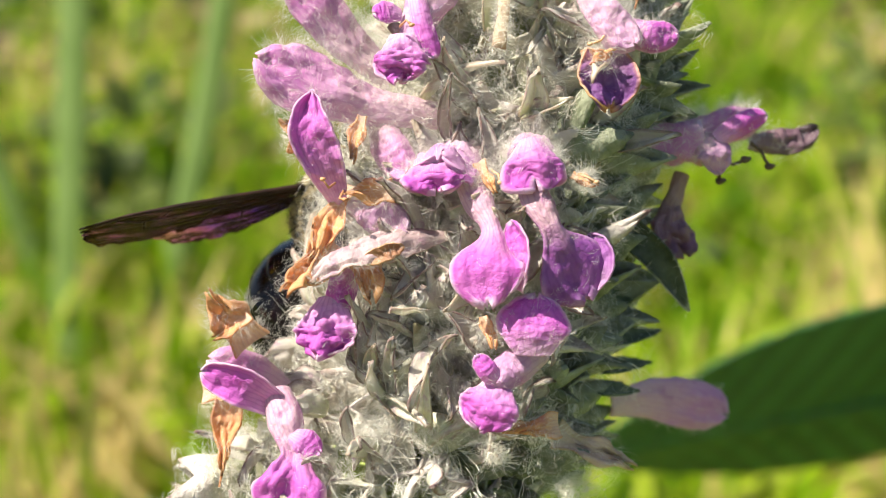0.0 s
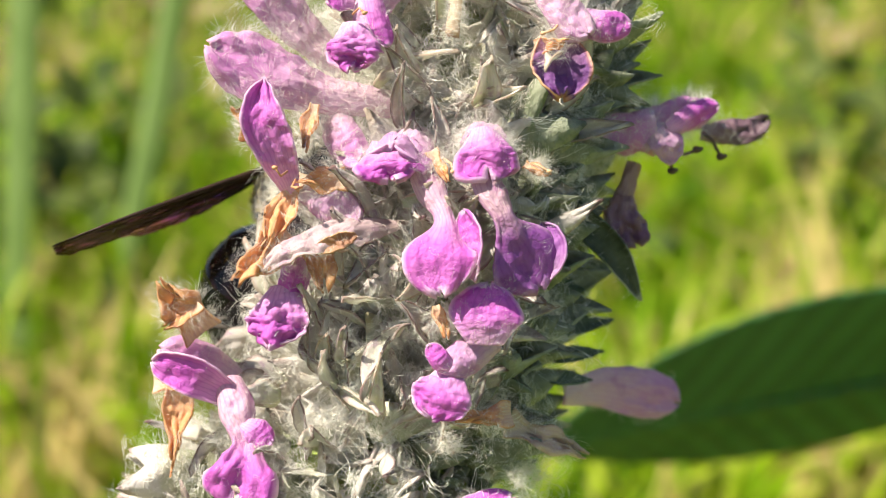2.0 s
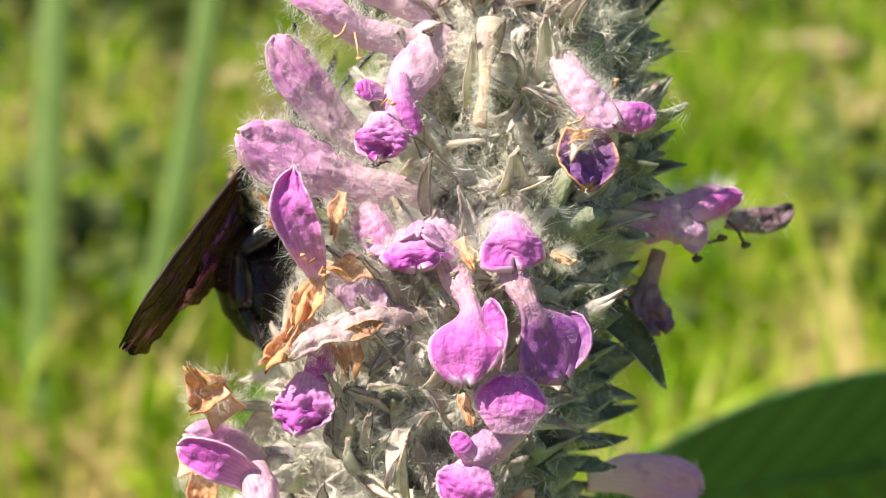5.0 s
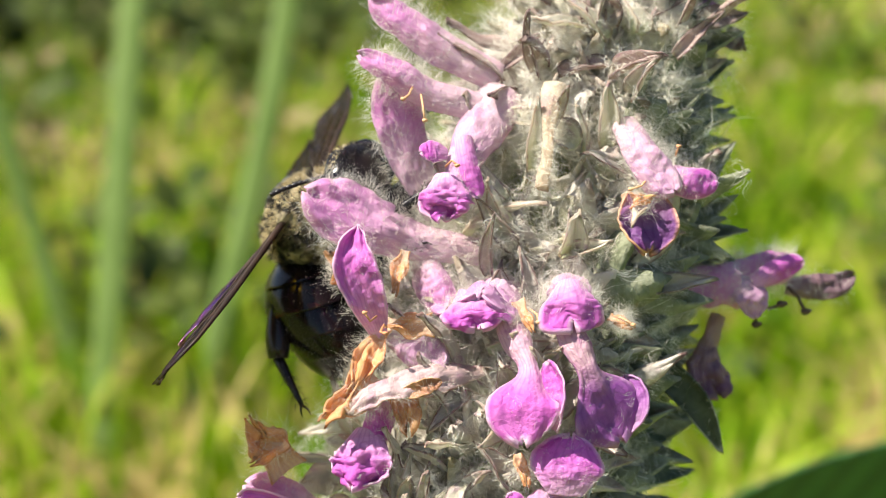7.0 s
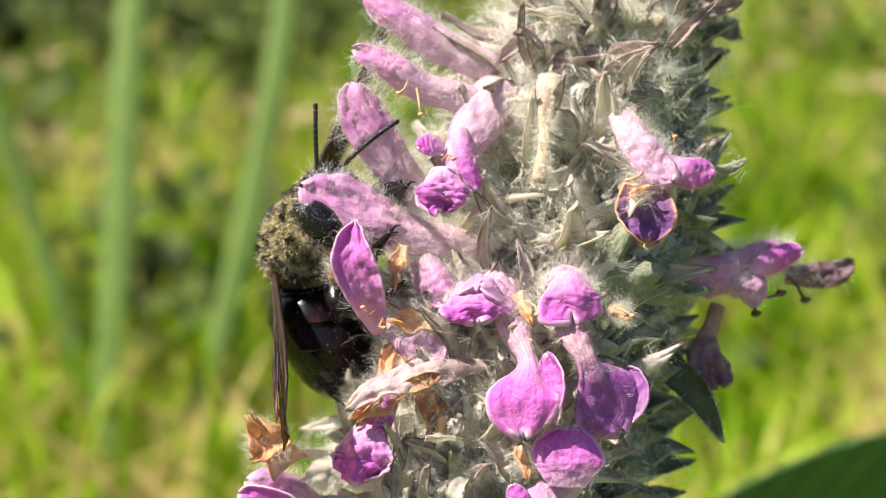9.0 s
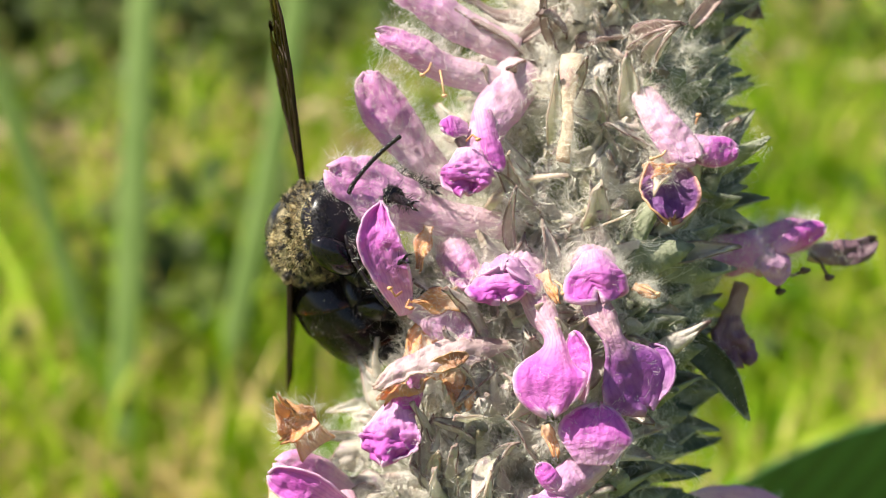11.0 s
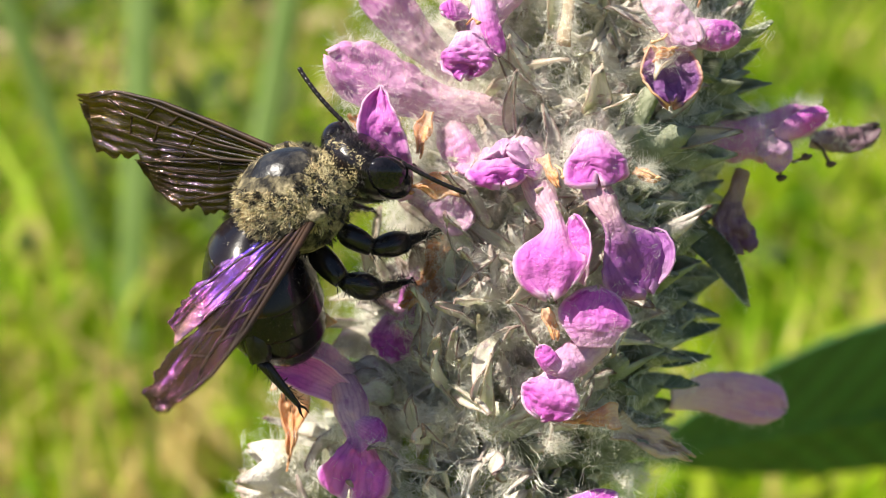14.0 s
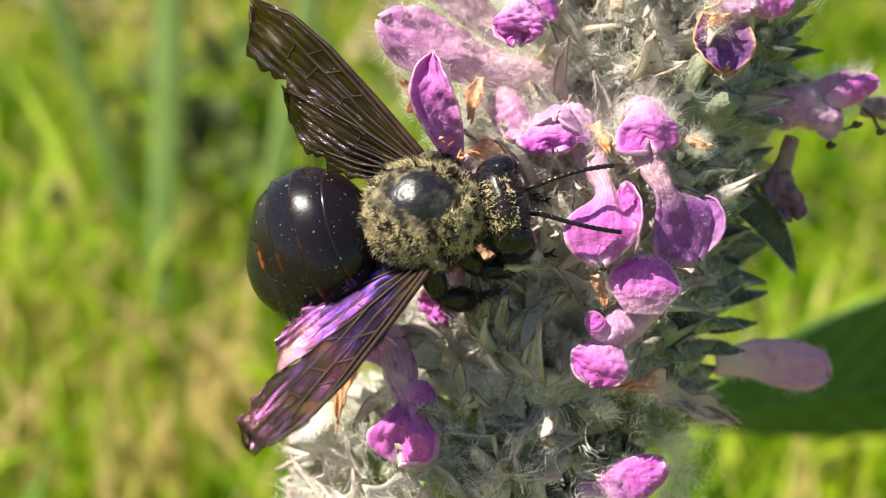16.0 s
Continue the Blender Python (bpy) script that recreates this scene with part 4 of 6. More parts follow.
# a hood over its spreading lip
sheet("corolla_hood", [(2.2, 8.8, 11.0, 4.0, 0.7), (1.2, 7.9, 14.2, 6.2, 0.7), (0.3, 6.9, 16.4, 5.8, 0.6)], pale_pink, (0, 1, 0.55), hairs=900, label="pale pink hood over a lip", seed=12, **SOFT)
sheet("corolla_lip", [(0.4, 7.0, 15.0, 2.6, 0.5), (0.1, 5.8, 16.9, 6.0, 0.5), (0.3, 4.4, 17.0, 4.6, 0.4)], magenta, (0, 0.5, 0.85), round_from=0.7, ruffle=0.25, hairs=160, label="magenta spreading lip", seed=13)
sheet("corolla_hood", [(7.0, 8.9, 12.6, 3.2, 0.8), (7.1, 8.4, 15.0, 4.4, 0.8), (7.0, 7.4, 16.2, 3.0, 0.7)], pale_pink, (0, 1, 0.3), hairs=700, label="pale woolly hood", seed=14, **SOFT)
sheet("corolla_lip", [(7.0, 8.3, 15.8, 1.6, 0.5), (7.1, 6.6, 16.9, 4.6, 0.45), (7.3, 4.4, 16.8, 5.4, 0.35)], magenta, (0, 0.35, 1), round_from=0.86, crumple=0.04, ruffle=0.16, notch=0.2, hairs=240, label="magenta arched lip", seed=15)
# two flowers whose tubes run down into broad lips
sheet("corolla_lip", [(2.0, 6.1, 14.6, 2.6, 0.8), (2.9, 3.9, 16.2, 2.9, 0.8), (3.9, 1.6, 17.2, 1.8, 0.7), (3.5, -0.9, 18.4, 5.6, 0.22), (3.8, -3.9, 18.2, 6.2, 0.16)], magenta_flower, (-0.2, 0.12, 1), round_from=0.66, crumple=0.03, ruffle=0.07, hairs=260, label="pale veined flower tube with a large magenta lip", seed=16)
sheet("corolla_lip", [(5.9, -2.8, 17.2, 1.6, -0.4), (6.1, -0.4, 18.0, 3.2, -0.6), (5.4, 2.1, 17.4, 1.9, -0.4)], magenta, (-0.75, 0.1, 0.65), hairs=60, label="folded side lobe", seed=17)
sheet("corolla_lip", [(7.1, 5.6, 15.2, 2.8, 0.8), (7.7, 3.8, 16.6, 3.2, 0.8), (8.7, 1.4, 16.9, 2.2, 0.7), (10.0, -1.0, 16.2, 6.0, 0.3), (10.9, -3.7, 15.0, 6.6, 0.25)], purple_flower, (0.35, 0.1, 1), round_from=0.78, crumple=0.04, ruffle=0.12, hairs=260, label="pale pink flower tube with a spreading purple lip", seed=18)
sheet("corolla_lip", [(11.2, -2.6, 14.4, 2.0, -0.3), (12.0, -0.8, 14.6, 2.8, -0.4), (11.4, 1.2, 14.0, 1.6, -0.3)], purple, (-0.3, 0.1, 0.9), hairs=60, label="rounded purple side lobe", seed=19)
sheet("corolla_lip", [(6.9, -7.6, 17.2, 2.6, 0.2), (7.0, -5.6, 17.6, 5.6, 0.3), (7.3, -3.2, 16.6, 5.6, 0.35)], magenta, (0.05, 0.2, 1), round_from=0.5, notch=0.0, crumple=0.03, ruffle=0.06, hairs=420, hair=0.9, label="magenta fan-shaped lip with woolly rim", seed=20)
sheet("corolla_hood", [(7.8, -6.9, 14.8, 2.8, 0.8), (5.8, -8.0, 16.6, 3.8, 0.9), (3.8, -9.4, 17.0, 2.8, 0.8)], pale_pink, (0.1, 0.4, 1), hairs=160, label="pale pink flower tube", seed=21)
sheet("corolla_lip", [(4.8, -9.6, 16.6, 0.9, 0.5), (3.7, -8.7, 17.4, 1.7, 0.6), (2.8, -7.5, 17.2, 1.2, 0.4)], magenta, (-0.1, 0.2, 1), hairs=60, label="small magenta side lobe", seed=22)
sheet("corolla_lip", [(4.6, -9.2, 16.2, 1.6, 0.5), (3.8, -10.8, 17.4, 4.4, 0.3), (2.9, -12.9, 17.0, 4.2, 0.2)], magenta, (-0.1, 0.2, 1), round_from=0.7, hairs=160, label="magenta drooping lip", seed=23)
# the crumpled flower and the low flower on the bee's side
low_tube = sheet("corolla_tube", [(-6.0, 0.2, 12.4, 2.6, 0.9), (-6.9, -2.0, 14.0, 3.2, 0.95), (-7.6, -4.4, 14.4, 2.8, 0.9)], magenta, (0, 0.1, 1), hairs=120, label="magenta flower tube", seed=24)
low_flower = sheet("corolla_lip", [(-7.8, -3.2, 14.0, 2.2, 0.4), (-8.3, -5.4, 15.6, 4.8, 0.3), (-8.6, -7.6, 15.4, 4.0, 0.2)], magenta, (-0.15, 0.25, 1), round_from=0.65, crumple=0.14, ruffle=0.4, hairs=120, label="crumpled bright magenta lip", seed=25)
sheet("corolla_hood", [(-11.6, -10.9, 9.4, 3.2, 0.7), (-14.2, -9.2, 11.0, 4.8, 0.7), (-17.4, -8.0, 11.2, 3.2, 0.5)], lilac, (-0.1, 0.4, 1), hairs=1100, hair=1.4, label="pale woolly hood back", seed=26)
sheet("corolla_lip", [(-11.8, -11.9, 10.4, 1.8, -0.4), (-14.4, -10.0, 12.4, 3.4, -0.5), (-17.8, -8.8, 12.4, 2.2, -0.4)], magenta, (-0.1, -0.2, 1), hairs=80, hair_face=1.0, label="magenta hood lining", seed=27)
sheet("corolla_lip", [(-12.6, -10.2, 11.2, 2.8, 0.8), (-11.7, -12.2, 13.0, 3.6, 0.8), (-11.0, -14.6, 13.9, 2.2, 0.7), (-11.1, -16.7, 15.0, 5.2, 0.3), (-11.4, -19.4, 14.6, 6.8, 0.25)], magenta_flower, (-0.1, 0.25, 1), round_from=0.85, notch=0.16, ruffle=0.2, hairs=300, label="pale pink flower tube with a spreading magenta lip", seed=28)
sheet("corolla_lip", [(-11.2, -13.4, 13.2, 1.2, 0.6), (-10.0, -13.9, 14.0, 2.4, 0.6), (-8.8, -14.8, 13.8, 1.6, 0.4)], magenta, (0.1, 0.3, 1), hairs=80, label="small magenta lobe", seed=29)
# flowers of the shaded side
sheet("corolla_hood", [(14.8, -13.2, -1.0, 2.0, 0.4), (18.4, -12.9, -3.2, 3.6, 0.3), (22.4, -13.7, -5.0, 4.6, 0.25), (25.6, -14.6, -6.0, 3.4, 0.2)], pale_pink, (0.2, -0.2, 1), round_from=0.86, hairs=500, label="pale lilac hood in shade", seed=30, crumple=0.05)
sheet("corolla_hood", [(15.2, 8.2, 3.0, 3.4, 0.8), (20.0, 9.4, 4.2, 4.2, 0.85), (23.6, 10.4, 4.2, 3.8, 0.8), (27.0, 11.0, 3.0, 3.0, 0.7)], lilac, (0.1, 0.3, 0.8), hairs=2600, label="pale pink woolly hood", seed=31, **SOFT)
corolla_tube((14.0, 7.4, 3.6), (21.6, 8.9, 4.2), 1.3, 1.8, lilac, "pale lilac woolly flower tube", hairs=1800, seed=8)
sheet("corolla_lip", [(21.6, 9.4, 4.6, 2.2, 0.5), (22.6, 8.0, 5.8, 3.2, 0.4), (23.0, 6.1, 5.4, 1.6, 0.3)], pale_pink, (0.2, 0.2, 1), hairs=120, label="pale pink lower lip", seed=32)
sheet("corolla_lip", [(22.8, 8.8, 5.2, 1.4, 0.6), (24.6, 9.8, 5.6, 2.4, 0.6), (26.9, 10.9, 4.8, 1.7, 0.5)], magenta, (0.1, -0.3, 0.9), hairs=80, label="curled purple lobe", seed=33)
sheet("dried_corolla", [(26.0, 9.0, 2.4, 1.6, 0.8), (28.4, 9.1, 1.8, 2.8, 0.85), (30.6, 9.4, 1.0, 3.0, 0.8), (32.3, 10.0, 0.0, 1.8, 0.6)], withered, (0, 0.2, 1), crumple=0.16, ruffle=0.4, hairs=260, hair=1.2, label="withered dark flower tip", seed=34)
sheet("dried_corolla", [(20.6, 6.4, 2.6, 1.8, 0.9), (19.8, 4.0, 3.4, 2.2, 0.9), (19.6, 1.8, 4.0, 4.2, 0.6), (20.3, -0.5, 3.8, 3.8, 0.5)], faded, (0.2, 0, 1), round_from=0.9, crumple=0.15, ruffle=0.3, notch=0.2, hairs=120, label="drooping withered purple flower", seed=35)
sheet("corolla_hood", [(11.2, 21.2, 12.0, 2.4, 0.7), (12.9, 18.2, 14.0, 3.8, 0.75), (14.9, 15.1, 14.2, 3.6, 0.6)], pale_pink, (0.1, 0.2, 1), hairs=1000, label="pale pink hood", seed=36, **SOFT)
sheet("corolla_lip", [(14.2, 16.8, 12.8, 2.2, 0.6), (16.4, 16.1, 13.4, 2.8, 0.6), (18.5, 16.4, 12.4, 2.2, 0.5)], magenta, (0.1, 0.0, 1), hairs=320, label="magenta lip edge", seed=37)
sheet("dried_corolla", [(12.8, 15.0, 12.2, 3.2, -0.6), (12.9, 12.9, 13.4, 5.2, -0.6), (13.0, 10.6, 14.2, 4.0, -0.4)], dark_cup, (0.1, 0.3, 1), round_from=0.65, ruffle=0.3, notch=0.0, label="dark purple cup with a dried orange rim", seed=38)
sheet("corolla_lip", [(14.8, 32.6, 4.0, 2.6, 0.6), (17.4, 31.9, 4.8, 3.4, 0.6), (20.1, 31.9, 4.2, 2.4, 0.5)], purple, (0.1, 0.2, 1), hairs=240, label="purple lip near the top", seed=39)
sheet("corolla_lip", [(2.4, -22.4, 12.4, 3.0, 0.6), (5.6, -20.8, 14.2, 4.0, 0.6), (9.0, -19.2, 13.8, 2.8, 0.5)], magenta, (0.1, 0.3, 1), hairs=500, label="magenta lip with woolly back", seed=40)
# shrivelled brown and orange remains
dried_rows = [((-7.4, 0.6, 13.6), (-10.4, -2.5, 15.4), 3.6, dried, 41), ((-6.6, 5.2, 12.6), (-8.8, 0.1, 15), 2.2, dried, 42),
              ((-5.4, 0.2, 14.2), (-4.8, -3.0, 15.2), 1.9, dried, 44), ((-14.2, -6.8, 11), (-16.7, -3.2, 12.5), 2.3, dried, 45),
              ((-16.2, -10.0, 8), (-16.8, -16.4, 9), 1.9, dried, 46), ((9.0, -13.1, 13), (5.6, -13.3, 14.4), 1.9, dried, 47),
              ((9.0, -14.1, 10), (14.0, -16.3, 10), 2.5, straw, 48), ((-5.5, 10.4, 12), (-6.2, 7.4, 13.2), 1.2, dried, 49),
              ((-18.4, -10.7, 8), (-15.8, -10.3, 9), 1.4, dried, 51),
              ((-9.6, 8.4, 11), (-11.4, 9.8, 12), 2.4, dried, 52), ((11.2, 14.4, 12.4), (13.2, 14.6, 14.4), 1.4, dried, 53), ((3.2, 6.6, 15), (4.2, 4.6, 16), 1.0, dried, 54),
              ((10.2, 5.6, 14), (11.6, 4.9, 15), 0.9, dried, 55), ((3.4, -4.8, 15), (4.0, -6.8, 16), 0.8, dried, 56), ((-14.6, -4.2, 11.8), (-16.6, -5.9, 12.5), 1.6, dried, 57),
              ((-3.2, 4.6, 13.4), (-6.4, 4.4, 14.2), 1.5, dried, 58)]
DRIED = [corolla("dried_corolla", "strip", a, b, w * 1.35, mat, (0, 0.2, 1), 420, "shrivelled dry flower remains", tagseed=sd, cup=0.4, bend=0.08, ruffle=0.4, crumple=0.21, hair=1.8) for a, b, w, mat, sd in dried_rows]
grey_hood = sheet("dried_corolla", [(0.8, 1.4, 11.6, 1.0, 0.5), (-3.0, 1.1, 15.0, 3.4, 0.6), (-6.4, 0.0, 16.3, 2.6, 0.6), (-9.4, -1.9, 16.2, 1.2, 0.5)], woolly_white, (0.05, 0.6, 0.8), hairs=650, hair=1.6, crumple=0.16, label="woolly pale hood over a dried flower", seed=43)
brown_lining = sheet("dried_corolla", [(-5.4, -0.6, 15.9, 0.7, -0.3), (-3.9, -0.1, 16.3, 1.4, -0.6), (-2.4, 0.5, 15.7, 0.7, -0.4)], brown_dry, (0, 0.1, 1), crumple=0.2, hairs=60, label="brown shrivelled flower in its woolly hood", seed=44)
corolla_tube((5.8, 23.4, 13.4), (4.7, 15.0, 15), 0.8, 0.45, straw, "drooping dry flower tube, thickly woolly", hairs=1800, seed=7)
# pale curled teeth of opened calyces
r_teeth = np.random.default_rng(91)
for k in range(180):
    v = r_teeth.uniform(23, 43) if k >= 130 else r_teeth.uniform(-17, 4) if k % 3 else r_teeth.uniform(6, 38)
    a = r_teeth.normal(1.7, 0.65)
    c, reach = axis_at(v)
    out = np.array((math.cos(a), 0.0, math.sin(a)))
    foot = c + out * reach * r_teeth.uniform(0.84, 1.0)
    way = unit(out * 0.75 + np.array((0, 0.5, 0)) + r_teeth.normal(size=3) * 0.55)
    broad = k % 4 == 1
    corolla("calyx_tooth", "bract", foot, foot + way * (r_teeth.uniform(3.2, 4.8) if broad else r_teeth.uniform(4.0, 6.6)), r_teeth.uniform(1.8, 2.8) if broad else r_teeth.uniform(0.9, 1.7), rosy_tooth if k >= 130 else dark_tooth if k % 5 in (0, 2) or k > 100 else pale_tooth, out + r_teeth.normal(size=3) * 0.5, 150, "", tagseed=200 + k,
            cup=r_teeth.uniform(0.6, 1.4), bend=r_teeth.uniform(-0.45, 0.45) * (1.6 if broad else 1), ruffle=0.5, crumple=0.15, hair=1.6, nu=14, nv=9)
# leafy bracts on the shaded side
for a, b, w, f, sd in (((12.8, -4.8, 3), (18.3, -2.8, 0), 2.4, (0.2, 0.6, 0.8), 61),
                       ((13.4, -7.6, 2), (19.0, -6.6, 0), 2.4, (0, 0.6, 0.8), 62), ((13.2, 14.0, 5), (21.4, 16.1, 2), 3.4, (0, 0.5, 0.8), 63),
                       ((13.2, -9.8, 2), (18.0, -9.2, 1), 2.0, (0, 0.6, 0.8), 64), ((13.0, -11.4, 3), (17.0, -11.6, 1), 1.8, (0, 0.5, 0.8), 65),
                       ((15.2, 24.2, 4), (21.6, 28.4, 2), 3.6, (-0.2, 0.5, 0.8), 66), ((16.0, 21.0, 4), (21.8, 24.6, 1), 2.2, (0, 0.6, 0.8), 67)):
    corolla("bract", "bract", a, b, w * 0.78, bract_mat, f, 90, "grey-green pointed bract", tagseed=sd, cup=0.35, bend=-0.05, ruffle=0.08)
sheet("bract", [(12.4, 3.8, 5.6, 2.4, -0.5), (15.8, 1.2, 5.6, 3.0, -0.7), (18.4, -1.4, 5.2, 2.6, -0.7), (20.6, -4.9, 4.0, 0.3, -0.3)], edged_bract, (-0.2, 0.2, 1), round_from=0.95, notch=0.0, crumple=0.03, hairs=260, hair=0.9, hair_face=1.0, label="folded grey-green bract with a pale hairy edge", seed=60)
# stamens
for pts, mat in (([(23.1, 8.6, 4), (23.6, 7.4, 4.3), (24.2, 6.9, 4.4), (25.3, 7.3, 4.4)], dark_stamen), ([(26.0, 8.8, 3), (26.9, 8.1, 3), (27.2, 7.4, 3), (27.6, 6.8, 3)], dark_stamen),
                 ([(22.8, 8.0, 4), (22.9, 7.0, 4), (23.3, 5.6, 4)], dark_stamen), ([(-5.2, 23.4, 12.5), (-5.5, 22.4, 13.4), (-5.9, 22.0, 13.8)], stamen_mat),
                 ([(-4.6, 22.6, 12.5), (-4.4, 21.6, 13.4), (-4.2, 20.4, 13.6)], stamen_mat), ([(-7.4, 5.2, 15), (-7.8, 4.8, 16), (-8.2, 5.4, 16.4)], stamen_mat),
                 ([(-6.8, 4.6, 15), (-7.0, 4.0, 16.2), (-6.6, 3.9, 16.6)], stamen_mat), ([(10.8, 5.6, 14.4), (11.2, 5.4, 15.4), (11.8, 5.0, 15.6)], stamen_mat),
                 ([(4.1, 6.0, 15.4), (4.6, 5.6, 16.0), (4.7, 5.0, 16.4)], stamen_mat), ([(13.2, 16.6, 13.4), (12.4, 15.6, 14.4), (11.6, 15.3, 14.6)], stamen_mat),
                 ([(15.2, 18.2, 12.6), (15.4, 18.9, 13.0)], stamen_mat), ([(-2.5, 16.6, 15.4), (-2.0, 17.0, 16), (-1.6, 16.6, 16.2)], stamen_mat)):
    stamen(pts, mat, *((0.42, 0.15) if mat is dark_stamen else (0.22, 0.09)))
tagged(plant, "woolly grey lamb's ear flower spike with magenta flowers", "flowering plant")


# ---- the carpenter bee: x forward, y to its left, z dorsal ----
bee = new("carpenter_bee")
SCALE[0] = MM * 0.98
WING_ROOT = {"right": (0.6, -3.9, 1.5), "left": (0.6, 3.9, 1.5)}
ANTENNAE = {}
NECK, WAIST = (4.2, 0.0, -0.1), (-3.3, 0.0, -0.3)


def build_thorax():
    g = ball(Geo(), (0, 0, 0), (4.5, 4.25, 3.9), 28, 20, dent=0.05)
    thorax = part("thorax", g, pollen_skin, bee, "black thorax ringed with pollen-dusted fur")
    part("scutum", ball(Geo(), (0.0, 0.25, 0.98), (3.4, 3.2, 3.14), 34, 24, dent=0.04), dusty_chitin, thorax, "bare shining black back plate")
    r = np.random.default_rng(21)
    n = 28000
    d = r.normal(size=(n, 3))
    d /= np.linalg.norm(d, axis=1, keepdims=True)
    edge = np.array([noise.noise(Vector(p * 2.4)) for p in d])
    bare = (np.hypot((d[:, 0] + 0.08) * 0.95, (d[:, 1] - 0.12) * 1.1) < 0.64 + 0.36 * edge) & (d[:, 2] > 0)
    dusty = (d[:, 2] > 0.12 + 0.30 * edge)
    root = d * np.array((4.45, 4.2, 3.85))
    clump = np.array([noise.noise(Vector(p * 6.5)) + 0.5 * noise.noise(Vector(p * 13.0)) for p in d]) > -0.30
    dusty &= clump
    part("pollen_fur", strands(Geo(), root[dusty & ~bare], d[dusty & ~bare] * 0.6 + np.array((-0.5, 0, 0)), 0.55, 0.09, 1.6, seed=22), pollen_mat, thorax, "yellow pollen-dusted fur")
    part("fur", strands(Geo(), root[~dusty & ~bare & ~clump], d[~dusty & ~bare & ~clump] + np.array((-0.4, 0, 0)), 0.8, 0.08, 0.3, seed=23), black_fur, thorax, "black fur")
    for side in (-1, 1):
        part("wing_base", ball(Geo(), (0.8, side * 3.85, 1.7), (0.9, 0.6, 0.45), 16, 12, dent=0.3), pollen_skin, thorax)


def build_head():
    head = part("head", ball(Geo(), (1.8, 0, -0.5), (2.15, 3.7, 3.25), 26, 18, dent=0.05), chitin, bee, "broad black head")
    head.location = Vector(NECK) * SCALE[0]
    for side in (-1, 1):
        part("eye", ball(Geo(), (2.2, side * 2.9, -0.3), (1.6, 1.25, 2.35), 20, 14, pose(0, 0, 0, side * 12, 0, side * 14)), eye_mat, head, "glossy black compound eye")
        jaw = tube(Geo(), [(2.6, side * 1.3, -2.3), (3.3, side * 1.1, -3.0), (3.8, side * 0.5, -3.5), (3.9, side * 0.1, -3.6)], [0.75, 0.65, 0.4, 0.12], 10)
        part("mandible", jaw, chitin, head)
        # antenna along its own x: a long first joint, an elbow and eleven short joints
        ant = tube(Geo(), [(0, 0, 0), (1.1, 0.1, 0.25), (2.2, 0, 0.5)], [0.2, 0.18, 0.22], 8)
        p0, way, pts, rad = np.array((2.2, 0.0, 0.5)), unit((0.95, side * 0.12, -0.12)), [], []
        for k in range(11):
            for f, w in ((0.0, 0.15), (0.3, 0.19), (0.8, 0.2), (0.97, 0.15)):
                pts.append(p0 + way * 0.5 * f)
                rad.append(w)
            p0 = p0 + way * 0.5
            way = unit(way + np.array((0.0, -side * 0.025, -0.02)))
        tube(ant, pts, rad, 8)
        ANTENNAE[side] = part("antenna", ant, chitin, head, "jointed black antenna")
    part("face_plate", ball(Geo(), (2.9, 0, -1.5), (0.75, 1.5, 1.2), 18, 12, dent=0.05), chitin, head)
    for k in (-1, 0, 1):
        part("ocellus", ball(Geo(), (2.2 - 0.25 * (k == 0), k * 0.5, 1.95), (0.24, 0.24, 0.22), 10, 8), eye_mat, head)
    r = np.random.default_rng(31)
    n = 5600
    d = r.normal(size=(n, 3))
    d /= np.linalg.norm(d, axis=1, keepdims=True)
    d = d[(np.abs(d[:, 1]) < 0.72) & (d[:, 0] < 0.75)]
    top = (d[:, 2] > -0.1) & (d[:, 0] < 0.3) & (np.abs(d[:, 1]) < 0.55) & (np.array([noise.noise(Vector(p * 3.1)) for p in d]) > -0.3)
    root = np.array((1.8, 0, -0.5)) + d * np.array((2.12, 3.65, 3.2))
    part("pollen_fur", strands(Geo(), root[top], d[top] * 0.6 + np.array((-0.3, 0, 0.2)), 0.34, 0.10, 1.0, seed=32), pollen_mat, head, "yellow pollen-dusted fur")
    part("fur", strands(Geo(), root[~top], d[~top], 0.5, 0.06, 0.3, seed=33), black_fur, head, "black fur")
    return head


RING_AT, RING = (0, 0.6, 1.5, 3, 4.5, 6, 7.5, 9, 10.5, 11.6, 12.0), (0.9, 2.3, 3.7, 5.1, 5.7, 5.85, 5.7, 5.2, 4.1, 2.2, 0.3)
SMOOTH_RING = np.convolve(np.pad(np.interp(np.linspace(0, 12, 41), RING_AT, RING), 2, "edge"), (0.1, 0.25, 0.3, 0.25, 0.1), "valid")


